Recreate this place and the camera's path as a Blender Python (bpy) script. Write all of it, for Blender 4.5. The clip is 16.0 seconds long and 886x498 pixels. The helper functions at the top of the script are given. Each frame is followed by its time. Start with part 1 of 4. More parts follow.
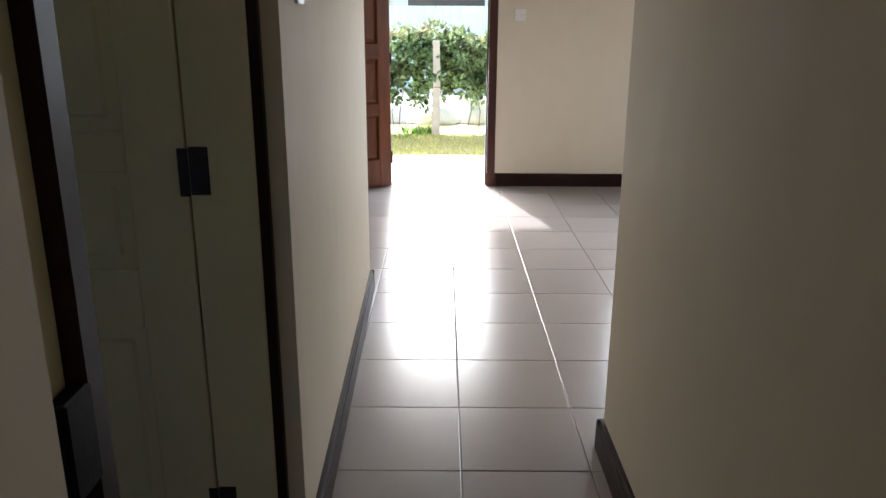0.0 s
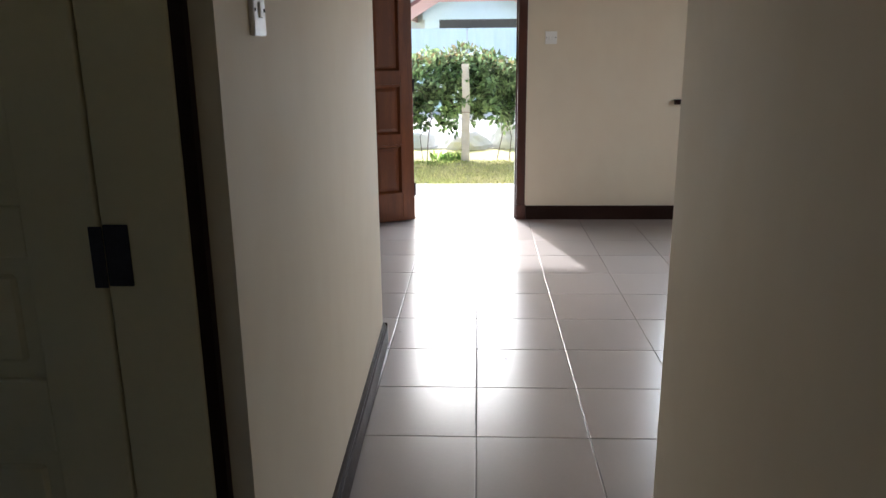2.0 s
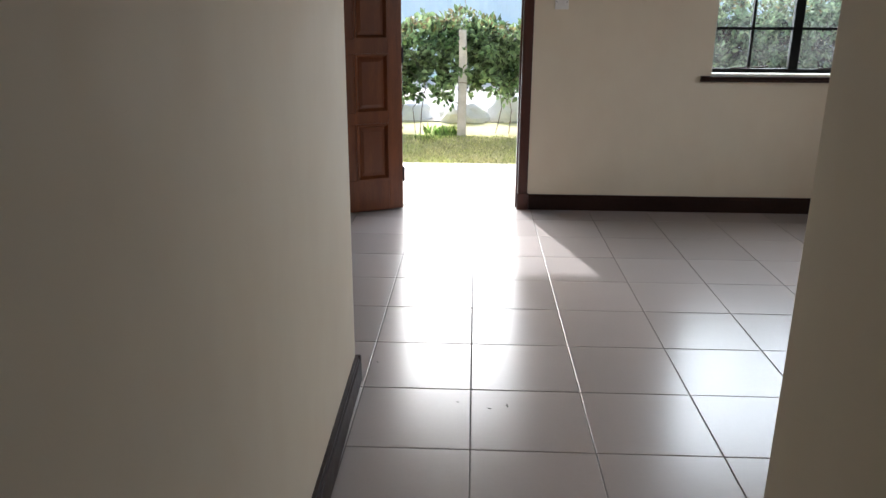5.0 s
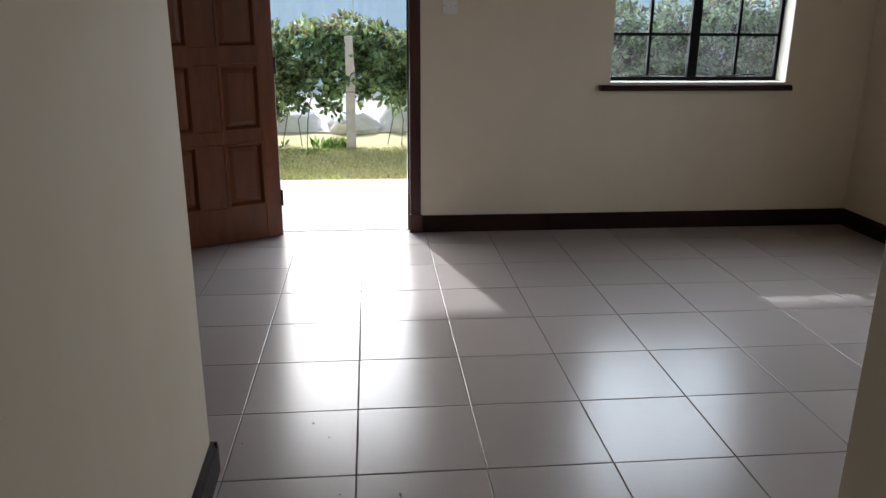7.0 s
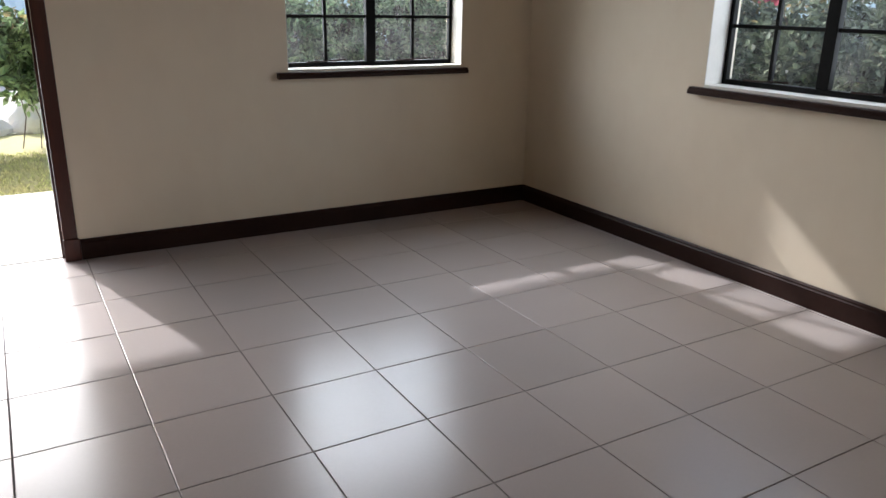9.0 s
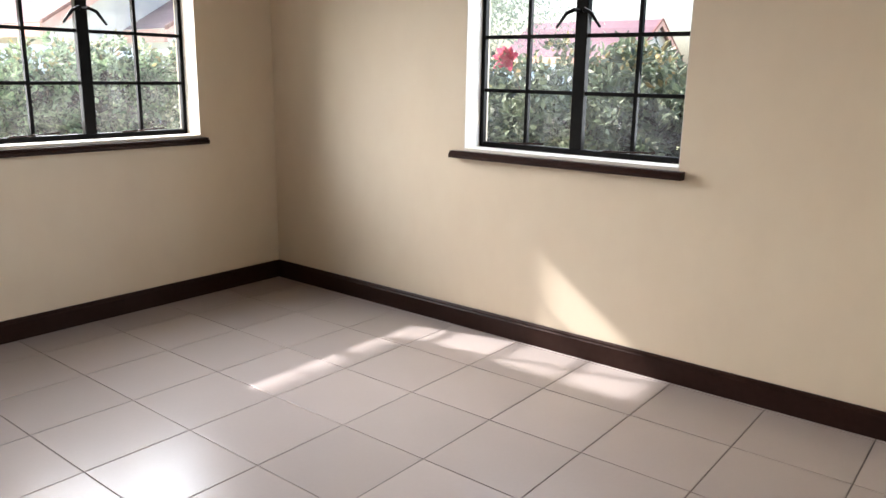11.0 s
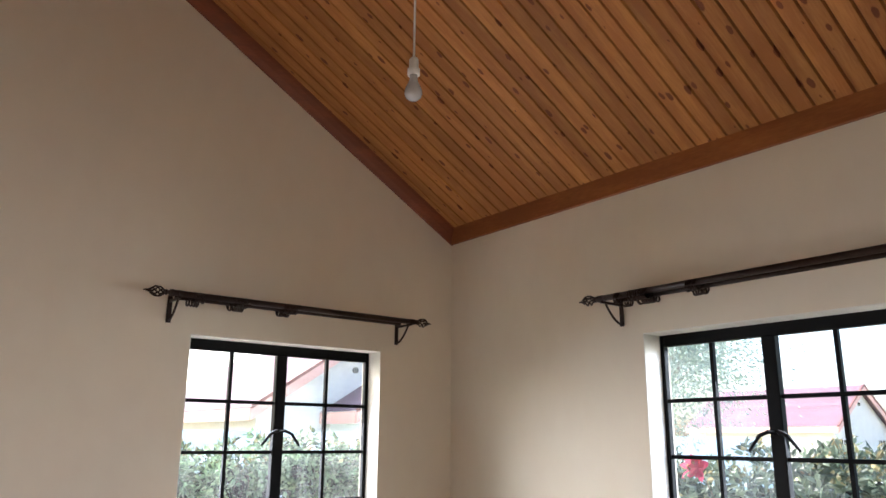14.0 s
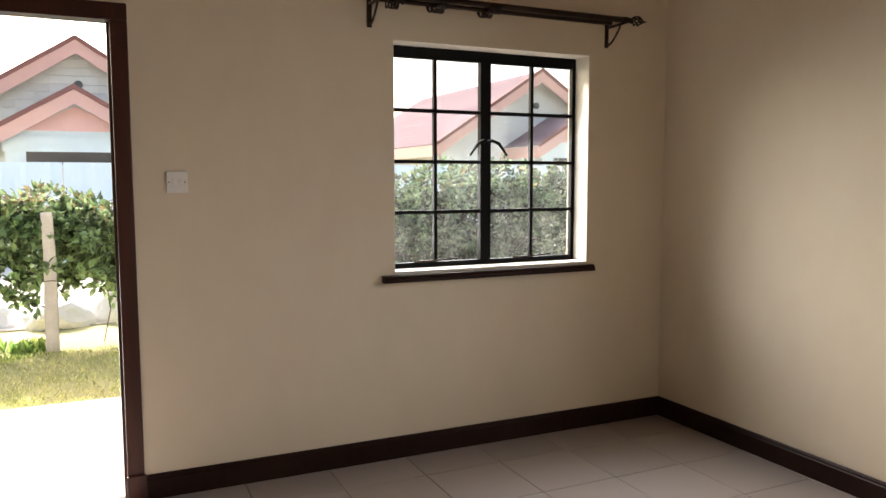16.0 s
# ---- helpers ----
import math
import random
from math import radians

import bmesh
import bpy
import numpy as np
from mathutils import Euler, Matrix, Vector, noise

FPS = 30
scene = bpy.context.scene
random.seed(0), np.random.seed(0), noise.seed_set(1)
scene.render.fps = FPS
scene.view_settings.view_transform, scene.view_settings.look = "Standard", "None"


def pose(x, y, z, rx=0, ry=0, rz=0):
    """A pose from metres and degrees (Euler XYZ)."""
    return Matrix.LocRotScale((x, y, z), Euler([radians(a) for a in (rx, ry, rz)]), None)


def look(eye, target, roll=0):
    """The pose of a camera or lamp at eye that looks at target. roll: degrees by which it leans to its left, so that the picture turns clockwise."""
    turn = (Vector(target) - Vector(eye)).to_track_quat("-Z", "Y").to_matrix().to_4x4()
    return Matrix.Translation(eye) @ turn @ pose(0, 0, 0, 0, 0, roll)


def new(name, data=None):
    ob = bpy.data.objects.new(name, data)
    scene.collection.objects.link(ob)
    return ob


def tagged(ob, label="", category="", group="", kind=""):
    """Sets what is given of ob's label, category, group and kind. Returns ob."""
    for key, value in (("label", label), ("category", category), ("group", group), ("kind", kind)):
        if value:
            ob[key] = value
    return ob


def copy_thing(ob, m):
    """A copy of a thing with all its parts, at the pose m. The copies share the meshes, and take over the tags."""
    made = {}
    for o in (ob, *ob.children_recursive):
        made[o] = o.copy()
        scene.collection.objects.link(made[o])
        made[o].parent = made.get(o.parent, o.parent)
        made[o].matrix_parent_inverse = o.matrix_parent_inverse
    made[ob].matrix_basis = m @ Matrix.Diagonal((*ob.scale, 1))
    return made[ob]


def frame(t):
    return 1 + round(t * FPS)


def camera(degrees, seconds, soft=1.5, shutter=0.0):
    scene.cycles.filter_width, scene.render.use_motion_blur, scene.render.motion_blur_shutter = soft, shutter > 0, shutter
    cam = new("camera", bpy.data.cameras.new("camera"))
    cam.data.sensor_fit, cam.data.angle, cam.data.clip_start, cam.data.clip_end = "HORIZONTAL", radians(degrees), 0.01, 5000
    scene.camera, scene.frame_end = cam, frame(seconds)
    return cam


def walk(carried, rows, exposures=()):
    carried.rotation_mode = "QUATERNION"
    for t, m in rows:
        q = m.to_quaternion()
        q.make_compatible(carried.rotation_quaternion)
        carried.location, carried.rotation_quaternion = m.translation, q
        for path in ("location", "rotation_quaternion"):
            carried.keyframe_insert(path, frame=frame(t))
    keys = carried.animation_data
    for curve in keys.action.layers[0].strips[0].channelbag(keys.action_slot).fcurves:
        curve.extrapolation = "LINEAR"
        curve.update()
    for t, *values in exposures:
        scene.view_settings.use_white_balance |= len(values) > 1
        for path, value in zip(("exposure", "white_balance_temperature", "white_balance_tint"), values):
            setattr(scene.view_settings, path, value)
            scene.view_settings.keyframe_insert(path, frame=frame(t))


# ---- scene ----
cam = camera(60.9, 16.0)
PATH = [
    (0, (0.192, 0.211, 1.318), (0.192, 2.127, 0.746), 0.3),
    (0.5, (0.2, 0.312, 1.317), (0.188, 2.231, 0.755), 0.0),
    (1, (0.231, 0.448, 1.333), (0.177, 2.372, 0.79), -0.4),
    (1.5, (0.259, 0.538, 1.334), (0.174, 2.463, 0.798), -0.7),
    (2, (0.257, 0.63, 1.34), (0.164, 2.559, 0.819), -0.6),
    (2.5, (0.238, 0.771, 1.349), (0.225, 2.7, 0.821), -0.2),
    (3, (0.205, 0.856, 1.344), (0.258, 2.775, 0.781), -0.1),
    (3.5, (0.22, 0.954, 1.332), (0.218, 2.869, 0.755), -0.5),
    (3.7, (0.247, 0.995, 1.34), (0.192, 2.908, 0.758), -0.8),
    (5.8, (0.25, 1.513, 1.332), (0.194, 3.417, 0.72), 1.1),
    (6, (0.252, 1.545, 1.325), (0.252, 3.449, 0.713), 1.1),
    (6.5, (0.268, 1.701, 1.332), (0.384, 3.604, 0.727), 1.1),
    (7, (0.319, 1.844, 1.332), (0.502, 3.746, 0.741), 0.4),
    (7.5, (0.34, 1.964, 1.32), (0.699, 3.83, 0.698), 0.0),
    (8, (0.326, 2.102, 1.322), (0.975, 3.876, 0.665), 0.4),
    (8.2, (0.311, 2.153, 1.32), (1.08, 3.874, 0.65), 0.8),
    (10.5, (0.522, 2.6, 1.318), (1.745, 4.117, 0.867), 0.4),
    (11, (0.412, 2.705, 1.311), (1.937, 3.917, 0.857), 1.0),
    (11.5, (0.367, 2.721, 1.391), (1.991, 3.781, 0.902), -0.2),
    (12, (0.414, 2.709, 1.388), (2.054, 3.793, 1.016), 0.7),
    (12.5, (0.386, 2.739, 1.434), (1.987, 3.934, 1.342), 0.7),
    (13, (0.439, 2.721, 1.522), (1.825, 4.139, 1.786), 0.8),
    (13.5, (0.444, 2.723, 1.55), (1.73, 4.194, 1.978), 0.8),
    (14, (0.473, 2.747, 1.562), (1.666, 4.275, 2.053), 0.4),
    (14.5, (0.488, 2.788, 1.523), (1.557, 4.422, 1.952), -0.2),
    (15, (0.466, 2.87, 1.493), (1.437, 4.603, 1.725), -0.8),
    (15.5, (0.481, 2.963, 1.443), (1.375, 4.751, 1.453), -0.6),
    (16, (0.464, 3.061, 1.4), (1.303, 4.867, 1.216), -0.1),
]
EXPOSURES = [(0, 2.2, 5980, 10), (1.2, 1.92, 5980, 10), (3.7, 1.66, 5950, 10), (6, 1.28, 5900, 10), (8, 0.82, 5800, 11), (10.5, 2.2, 6500, 15),
             (11.0, 2.26, 6450, 15), (11.5, 2.18, 6350, 15), (12, 2.08, 6250, 12), (12.6, 2.0, 6200, 11), (13.0, 1.95, 6350, 16), (13.5, 2.32, 6300, 20), (14.0, 2.46, 5900, 15), (14.5, 2.58, 5700, 10), (15.0, 2.52, 6200, 14), (15.5, 2.2, 6800, 14), (16, 1.76, 6900, 15)]
walk(cam, [(t, look(eye, target, roll)) for t, eye, target, roll in PATH], EXPOSURES)


# ---- world and sun ----
SUN_EL, SUN_AZ = 35.0, -15.0            # degrees; azimuth from +y, minus towards -x
world = bpy.data.worlds.new("hazy_sky")
scene.world = world
world.use_nodes = True
wn = world.node_tree
sky = wn.nodes.new("ShaderNodeTexSky")
sky.sky_type, sky.sun_disc = "NISHITA", False
sky.sun_elevation, sky.sun_rotation = radians(SUN_EL), radians(SUN_AZ)
sky.dust_density, sky.air_density = 4.0, 1.0
wn.links.new(sky.outputs[0], wn.nodes["Background"].inputs[0])
wn.nodes["Background"].inputs[1].default_value = 0.15
sun = new("sun", bpy.data.lights.new("sun", "SUN"))
sun.data.energy, sun.data.angle, sun.data.color = 2.2, radians(1.2), (1.0, 0.965, 0.91)
sun_dir = Vector((math.sin(radians(SUN_AZ)) * math.cos(radians(SUN_EL)), math.cos(radians(SUN_AZ)) * math.cos(radians(SUN_EL)), math.sin(radians(SUN_EL))))
sun.matrix_world = look(tuple(sun_dir * 40), (0, 0, 0))


def sky_panel(name, at, target, w, h, watts, spread):
    """Sky light entering at an opening."""
    lamp = new(name, bpy.data.lights.new(name, "AREA"))
    lamp.data.shape, lamp.data.size, lamp.data.size_y = "RECTANGLE", w, h
    lamp.data.energy, lamp.data.color, lamp.data.spread = watts, (0.94, 0.98, 1.0), radians(spread)
    lamp.matrix_world = look(at, target)


sky_panel("daylight_door", (0.15, 6.625, 0.80), (0.15, 0, -1.2), 0.78, 1.5, 5.0, 125)
sky_panel("daylight_window_front", (2.381, 6.69, 1.50), (2.8, 0, -1.5), 1.1, 1.05, 6.5, 104)
sky_panel("daylight_window_side", (3.66, 4.46, 1.50), (0.5, 5.6, 0.2), 1.1, 1.05, 3.7, 110)


# ---- materials ----
def material(name, base, rough=0.6, second=None, scale=8.0, fine=60.0, bump=0.1, spec=0.5, metal=0.0, stretch=(1, 1, 1), island=0.0, obj_random=0.0, amount=0.5, coat=0.0, rough_vary=0.2):
    """Noise at two scales between two colours, grain in roughness and relief."""
    m = bpy.data.materials.new(name)
    m.use_nodes = True
    t = m.node_tree
    b = t.nodes["Principled BSDF"]
    co = t.nodes.new("ShaderNodeTexCoord")
    mp = t.nodes.new("ShaderNodeMapping")
    mp.inputs["Scale"].default_value = stretch
    t.links.new(co.outputs["Object"], mp.inputs[0])
    n1, n2 = t.nodes.new("ShaderNodeTexNoise"), t.nodes.new("ShaderNodeTexNoise")
    n1.inputs["Scale"].default_value, n2.inputs["Scale"].default_value = scale, fine
    n1.inputs["Detail"].default_value = n2.inputs["Detail"].default_value = 4
    for n in (n1, n2):
        t.links.new(mp.outputs[0], n.inputs["Vector"])
    mix = t.nodes.new("ShaderNodeMix")
    mix.data_type = "RGBA"
    mix.inputs[6].default_value = (*base, 1)
    mix.inputs[7].default_value = (*(second or [c * 0.85 for c in base]), 1)
    blend = t.nodes.new("ShaderNodeMath")
    blend.operation = "MULTIPLY_ADD"
    t.links.new(n2.outputs["Fac"], blend.inputs[0])
    blend.inputs[1].default_value = 0.5
    t.links.new(n1.outputs["Fac"], blend.inputs[2])
    rng = t.nodes.new("ShaderNodeMapRange")
    rng.inputs[1].default_value, rng.inputs[2].default_value, rng.inputs[4].default_value = 0.45, 1.05, amount * 2
    t.links.new(blend.outputs[0], rng.inputs[0])
    t.links.new(rng.outputs[0], mix.inputs[0])
    last = mix.outputs[2]
    if island or obj_random:
        hsv = t.nodes.new("ShaderNodeHueSaturation")
        src = t.nodes.new("ShaderNodeNewGeometry").outputs["Random Per Island"] if island else t.nodes.new("ShaderNodeObjectInfo").outputs["Random"]
        r2 = t.nodes.new("ShaderNodeMapRange")
        a = island or obj_random
        r2.inputs[3].default_value, r2.inputs[4].default_value = 1 - a, 1 + a
        t.links.new(src, r2.inputs[0])
        t.links.new(r2.outputs[0], hsv.inputs["Value"])
        t.links.new(last, hsv.inputs["Color"])
        last = hsv.outputs[0]
    t.links.new(last, b.inputs["Base Color"])
    rr = t.nodes.new("ShaderNodeMapRange")
    rr.inputs[3].default_value, rr.inputs[4].default_value = max(0.02, rough * (1 - rough_vary)), min(1, rough * (1 + 1.25 * rough_vary))
    t.links.new(n2.outputs["Fac"], rr.inputs[0])
    t.links.new(rr.outputs[0], b.inputs["Roughness"])
    b.inputs["Specular IOR Level"].default_value, b.inputs["Metallic"].default_value = spec, metal
    b.inputs["Coat Weight"].default_value = coat
    b.inputs["Coat Roughness"].default_value = 0.12
    if bump:
        bp = t.nodes.new("ShaderNodeBump")
        bp.inputs["Strength"].default_value, bp.inputs["Distance"].default_value = bump, 0.01
        t.links.new(blend.outputs[0], bp.inputs["Height"])
        t.links.new(bp.outputs[0], b.inputs["Normal"])
    return m


def board_material(name, base, dark, along, island, rough=0.35, knots=True, coat=0.3):
    """Varnished pine: grain drawn out along one axis, dark knots, tone by board."""
    m = material(name, base, rough, dark, 3.0, 26.0, 0.05, 0.5, 0, along, island, 0 if island else 0.08, 0.75, coat)
    t = m.node_tree
    t.nodes["Principled BSDF"].inputs["Specular IOR Level"].default_value = 0.35
    if knots:
        b = t.nodes["Principled BSDF"]
        co = t.nodes["Texture Coordinate"]
        mp = t.nodes.new("ShaderNodeMapping")
        mp.inputs["Scale"].default_value = (6.5, 13.0, 0)
        v = t.nodes.new("ShaderNodeTexVoronoi")
        v.voronoi_dimensions = "2D"
        v.inputs["Scale"].default_value, v.inputs["Randomness"].default_value = 1.0, 1.0
        wob = t.nodes.new("ShaderNodeTexNoise")
        wob.inputs["Scale"].default_value = 22
        add = t.nodes.new("ShaderNodeVectorMath")
        add.operation = "MULTIPLY_ADD"
        t.links.new(co.outputs["Object"], mp.inputs[0])
        t.links.new(co.outputs["Object"], wob.inputs["Vector"])
        t.links.new(wob.outputs["Color"], add.inputs[0])
        add.inputs[1].default_value = (0.16, 0.16, 0)
        t.links.new(mp.outputs[0], add.inputs[2])
        t.links.new(add.outputs[0], v.inputs["Vector"])
        sep = t.nodes.new("ShaderNodeSeparateColor")
        t.links.new(v.outputs["Color"], sep.inputs[0])
        size = t.nodes.new("ShaderNodeMapRange")
        size.inputs[1].default_value, size.inputs[2].default_value, size.inputs[3].default_value, size.inputs[4].default_value = 0.12, 1.0, 0.0, 0.19
        t.links.new(sep.outputs[0], size.inputs[0])
        gap = t.nodes.new("ShaderNodeMath")
        gap.operation = "SUBTRACT"
        t.links.new(size.outputs[0], gap.inputs[0])
        t.links.new(v.outputs["Distance"], gap.inputs[1])
        r = t.nodes.new("ShaderNodeMapRange")
        r.inputs[1].default_value, r.inputs[2].default_value, r.inputs[3].default_value, r.inputs[4].default_value = 0.0, 0.045, 0.0, 0.9
        t.links.new(gap.outputs[0], r.inputs[0])
        mix = t.nodes.new("ShaderNodeMix")
        mix.data_type = "RGBA"
        t.links.new(r.outputs[0], mix.inputs[0])
        src = b.inputs["Base Color"].links[0].from_socket
        t.links.new(src, mix.inputs[6])
        mix.inputs[7].default_value = (base[0] * 0.26, base[1] * 0.13, base[2] * 0.09, 1)
        t.links.new(mix.outputs[2], b.inputs["Base Color"])
    return m


def glass_material():
    """Window glass with a thin film of dust: clear, mirror-like at a slant."""
    m = bpy.data.materials.new("window_glass")
    m.use_nodes = True
    t = m.node_tree
    t.nodes.remove(t.nodes["Principled BSDF"])
    clear, gloss, dust = t.nodes.new("ShaderNodeBsdfTransparent"), t.nodes.new("ShaderNodeBsdfGlossy"), t.nodes.new("ShaderNodeBsdfTranslucent")
    clear.inputs[0].default_value = (0.93, 0.96, 0.95, 1)
    gloss.inputs["Roughness"].default_value = 0.02
    dust.inputs[0].default_value = (0.75, 0.75, 0.72, 1)
    fr = t.nodes.new("ShaderNodeFresnel")
    fr.inputs[0].default_value = 1.45
    co, nz, rg = t.nodes.new("ShaderNodeTexCoord"), t.nodes.new("ShaderNodeTexNoise"), t.nodes.new("ShaderNodeMapRange")
    nz.inputs["Scale"].default_value, nz.inputs["Detail"].default_value = 9, 6
    rg.inputs[1].default_value, rg.inputs[2].default_value, rg.inputs[4].default_value = 0.2, 0.8, 0.045
    t.links.new(co.outputs["Object"], nz.inputs["Vector"])
    t.links.new(nz.outputs["Fac"], rg.inputs[0])
    a, c = t.nodes.new("ShaderNodeMixShader"), t.nodes.new("ShaderNodeMixShader")
    t.links.new(rg.outputs[0], a.inputs[0])
    t.links.new(clear.outputs[0], a.inputs[1])
    t.links.new(dust.outputs[0], a.inputs[2])
    t.links.new(fr.outputs[0], c.inputs[0])
    t.links.new(a.outputs[0], c.inputs[1])
    t.links.new(gloss.outputs[0], c.inputs[2])
    t.links.new(c.outputs[0], t.nodes["Material Output"].inputs[0])
    return m


def leaf_material(name, base, tip, spread=0.35, glow_through=0.45, rough=0.28):
    m = material(name, base, rough, tip, 2.2, 14, 0.0, 0.4, 0, (1, 1, 1), spread, 0, 0.6)
    t = m.node_tree
    b = t.nodes["Principled BSDF"]
    tr = t.nodes.new("ShaderNodeBsdfTranslucent")
    t.links.new(b.inputs["Base Color"].links[0].from_socket, tr.inputs[0])
    mx = t.nodes.new("ShaderNodeMixShader")
    mx.inputs[0].default_value = glow_through
    t.links.new(b.outputs[0], mx.inputs[1])
    t.links.new(tr.outputs[0], mx.inputs[2])
    t.links.new(mx.outputs[0], t.nodes["Material Output"].inputs[0])
    return m


WALL = material("cream_wall_paint", (0.76, 0.684, 0.545), 0.75, (0.71, 0.62, 0.49), 1.1, 9, 0.012, 0.22, 0, (1, 1, 0.6))
REVEAL = material("white_reveal_paint", (0.80, 0.78, 0.72), 0.5, (0.74, 0.71, 0.64), 5, 60, 0.08, 0.35)
HALLCEIL = material("white_ceiling_board", (0.78, 0.76, 0.70), 0.7, None, 3, 40, 0.05, 0.3)
TILE = material("glazed_floor_tile", (0.395, 0.355, 0.34), 0.25, (0.355, 0.318, 0.306), 1.7, 70, 0.004, 0.46, 0, (1, 1, 1), 0, 0.06, 0.3, 0.0, 0.06)
GROUT = material("tile_grout", (0.16, 0.14, 0.13), 0.85, (0.10, 0.085, 0.08), 9, 80, 0.2)
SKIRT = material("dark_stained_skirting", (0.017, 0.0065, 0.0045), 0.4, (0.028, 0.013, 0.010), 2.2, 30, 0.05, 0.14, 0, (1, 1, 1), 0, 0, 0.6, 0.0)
DOORWOOD = board_material("varnished_door_wood", (0.195, 0.06, 0.018), (0.12, 0.036, 0.012), (6, 6, 0.7), 0, 0.36, False, 0.12)
FRAMEWOOD = board_material("dark_red_door_frame_wood", (0.08, 0.019, 0.010), (0.045, 0.011, 0.007), (6, 6, 0.6), 0, 0.38, False, 0.2)
PINE = board_material("pine_ceiling_boards", (0.53, 0.235, 0.058), (0.37, 0.14, 0.034), (0.5, 5, 0.5), 0.17, 0.62, True, 0.0)
PINETRIM = board_material("reddish_pine_trim", (0.36, 0.13, 0.035), (0.25, 0.08, 0.022), (0.8, 0.8, 4), 0, 0.5, False, 0.0)
RAKETRIM = board_material("dark_red_cornice_wood", (0.27, 0.07, 0.02), (0.18, 0.045, 0.014), (0.8, 0.8, 4), 0, 0.42, False, 0.1)
STEEL = material("black_painted_steel", (0.004, 0.004, 0.0045), 0.5, (0.007, 0.0065, 0.006), 20, 120, 0.03, 0.09)
IRON = material("bronzed_rod_metal", (0.034, 0.017, 0.011), 0.4, (0.018, 0.009, 0.006), 20, 120, 0.03, 0.35, 0.4)
BRASS = material("dull_brass", (0.34, 0.24, 0.10), 0.35, (0.22, 0.15, 0.06), 30, 120, 0.02, 0.5, 1.0)
HINGE = material("dark_hinge_steel", (0.05, 0.045, 0.06), 0.45, (0.03, 0.028, 0.035), 30, 120, 0.03, 0.5, 0.5)
CREAM = material("cream_gloss_door_paint", (0.80, 0.72, 0.49), 0.42, (0.73, 0.66, 0.45), 3, 50, 0.03, 0.5)
PLASTIC = material("white_switch_plastic", (0.90, 0.89, 0.86), 0.3, None, 10, 90, 0.0)
GLASS = glass_material()
BULB = material("clear_bulb_glass", (0.90, 0.90, 0.90), 0.08, None, 10, 60, 0, 0.6)
BULB.node_tree.nodes["Principled BSDF"].inputs["Transmission Weight"].default_value = 0.35
TERRACE = material("pale_concrete_paving", (0.62, 0.60, 0.57), 0.7, (0.50, 0.48, 0.45), 1.2, 30, 0.2)
GROUND = material("dry_grassy_soil", (0.50, 0.50, 0.20), 0.95, (0.55, 0.49, 0.28), 0.9, 14, 0.25)
ROAD = material("white_dusty_road", (0.62, 0.58, 0.52), 0.9, (0.52, 0.48, 0.42), 0.5, 12, 0.2)
GRASS = leaf_material("lawn_grass", (0.47, 0.56, 0.17), (0.74, 0.70, 0.36), 0.4, 0.55)
WEED = leaf_material("low_weed_leaves", (0.20, 0.36, 0.09), (0.48, 0.50, 0.20), 0.5, 0.5)
HEDGE = leaf_material("hedge_leaves", (0.055, 0.145, 0.045), (0.33, 0.42, 0.22), 0.8, 0.5, 0.42)
DUSTY = leaf_material("dusty_hedge_leaves", (0.05, 0.085, 0.048), (0.23, 0.27, 0.19), 0.7, 0.25, 0.45)
DUSTYGREEN = leaf_material("dusty_green_hedge_leaves", (0.07, 0.165, 0.07), (0.33, 0.41, 0.26), 0.8, 0.42, 0.42)
# tree limbs and, below, tree leaves: haze put into their pale colour
BRANCH = material("haze_pale_branches", (0.55, 0.52, 0.47), 0.9, (0.44, 0.41, 0.36), 10, 60, 0.3)
HAZE = leaf_material("haze_pale_leaves", (0.36, 0.44, 0.39), (0.47, 0.54, 0.49), 0.2, 0.45)
TIPS = leaf_material("yellow_green_leaf_tips", (0.25, 0.28, 0.10), (0.36, 0.27, 0.16), 0.4)
# near-black leaf colour that paints the shade deep in the hedges
SHADELEAF = material("shade_dark_leaves", (0.055, 0.05, 0.036), 0.9, (0.035, 0.03, 0.022), 6, 40, 0.0, 0.15, 0, (1, 1, 1), 0.4)
TWIG = material("grey_brown_twigs", (0.27, 0.22, 0.17), 0.9, (0.16, 0.12, 0.09), 10, 60, 0.3)
PETAL = leaf_material("red_petals", (0.80, 0.17, 0.25), (0.70, 0.09, 0.17), 0.25)
POSTM = material("weathered_concrete_post", (0.66, 0.64, 0.60), 0.9, (0.48, 0.46, 0.42), 9, 60, 0.4)
ROCK = material("whitewashed_rock", (0.90, 0.89, 0.86), 0.9, (0.80, 0.78, 0.74), 5, 40, 0.5)
BLUE = material("pale_blue_sheet_metal", (0.72, 0.86, 0.90), 0.55, (0.76, 0.87, 0.90), 0.7, 20, 0.03)
HOUSEWALL = material("grey_stone_wall", (0.62, 0.61, 0.60), 0.9, (0.50, 0.49, 0.48), 1.6, 9, 0.4)
STONE = material("grey_dressed_stone", (0.60, 0.59, 0.58), 0.9, (0.52, 0.51, 0.50), 3, 20, 0.4, 0.3, 0, (1, 1, 1), 0.07)
PORCHWALL = material("pale_blue_plaster", (0.62, 0.68, 0.72), 0.8, (0.56, 0.62, 0.66), 2, 30, 0.1)
ROOF = material("red_roof_tiles", (0.20, 0.128, 0.148), 0.85, (0.165, 0.102, 0.122), 0.8, 14, 0.2, 0.2, 0, (1, 1, 1), 0.12)
FASCIA = material("salmon_fascia_paint", (0.60, 0.36, 0.32), 0.6, (0.54, 0.32, 0.285), 2, 30, 0.05)
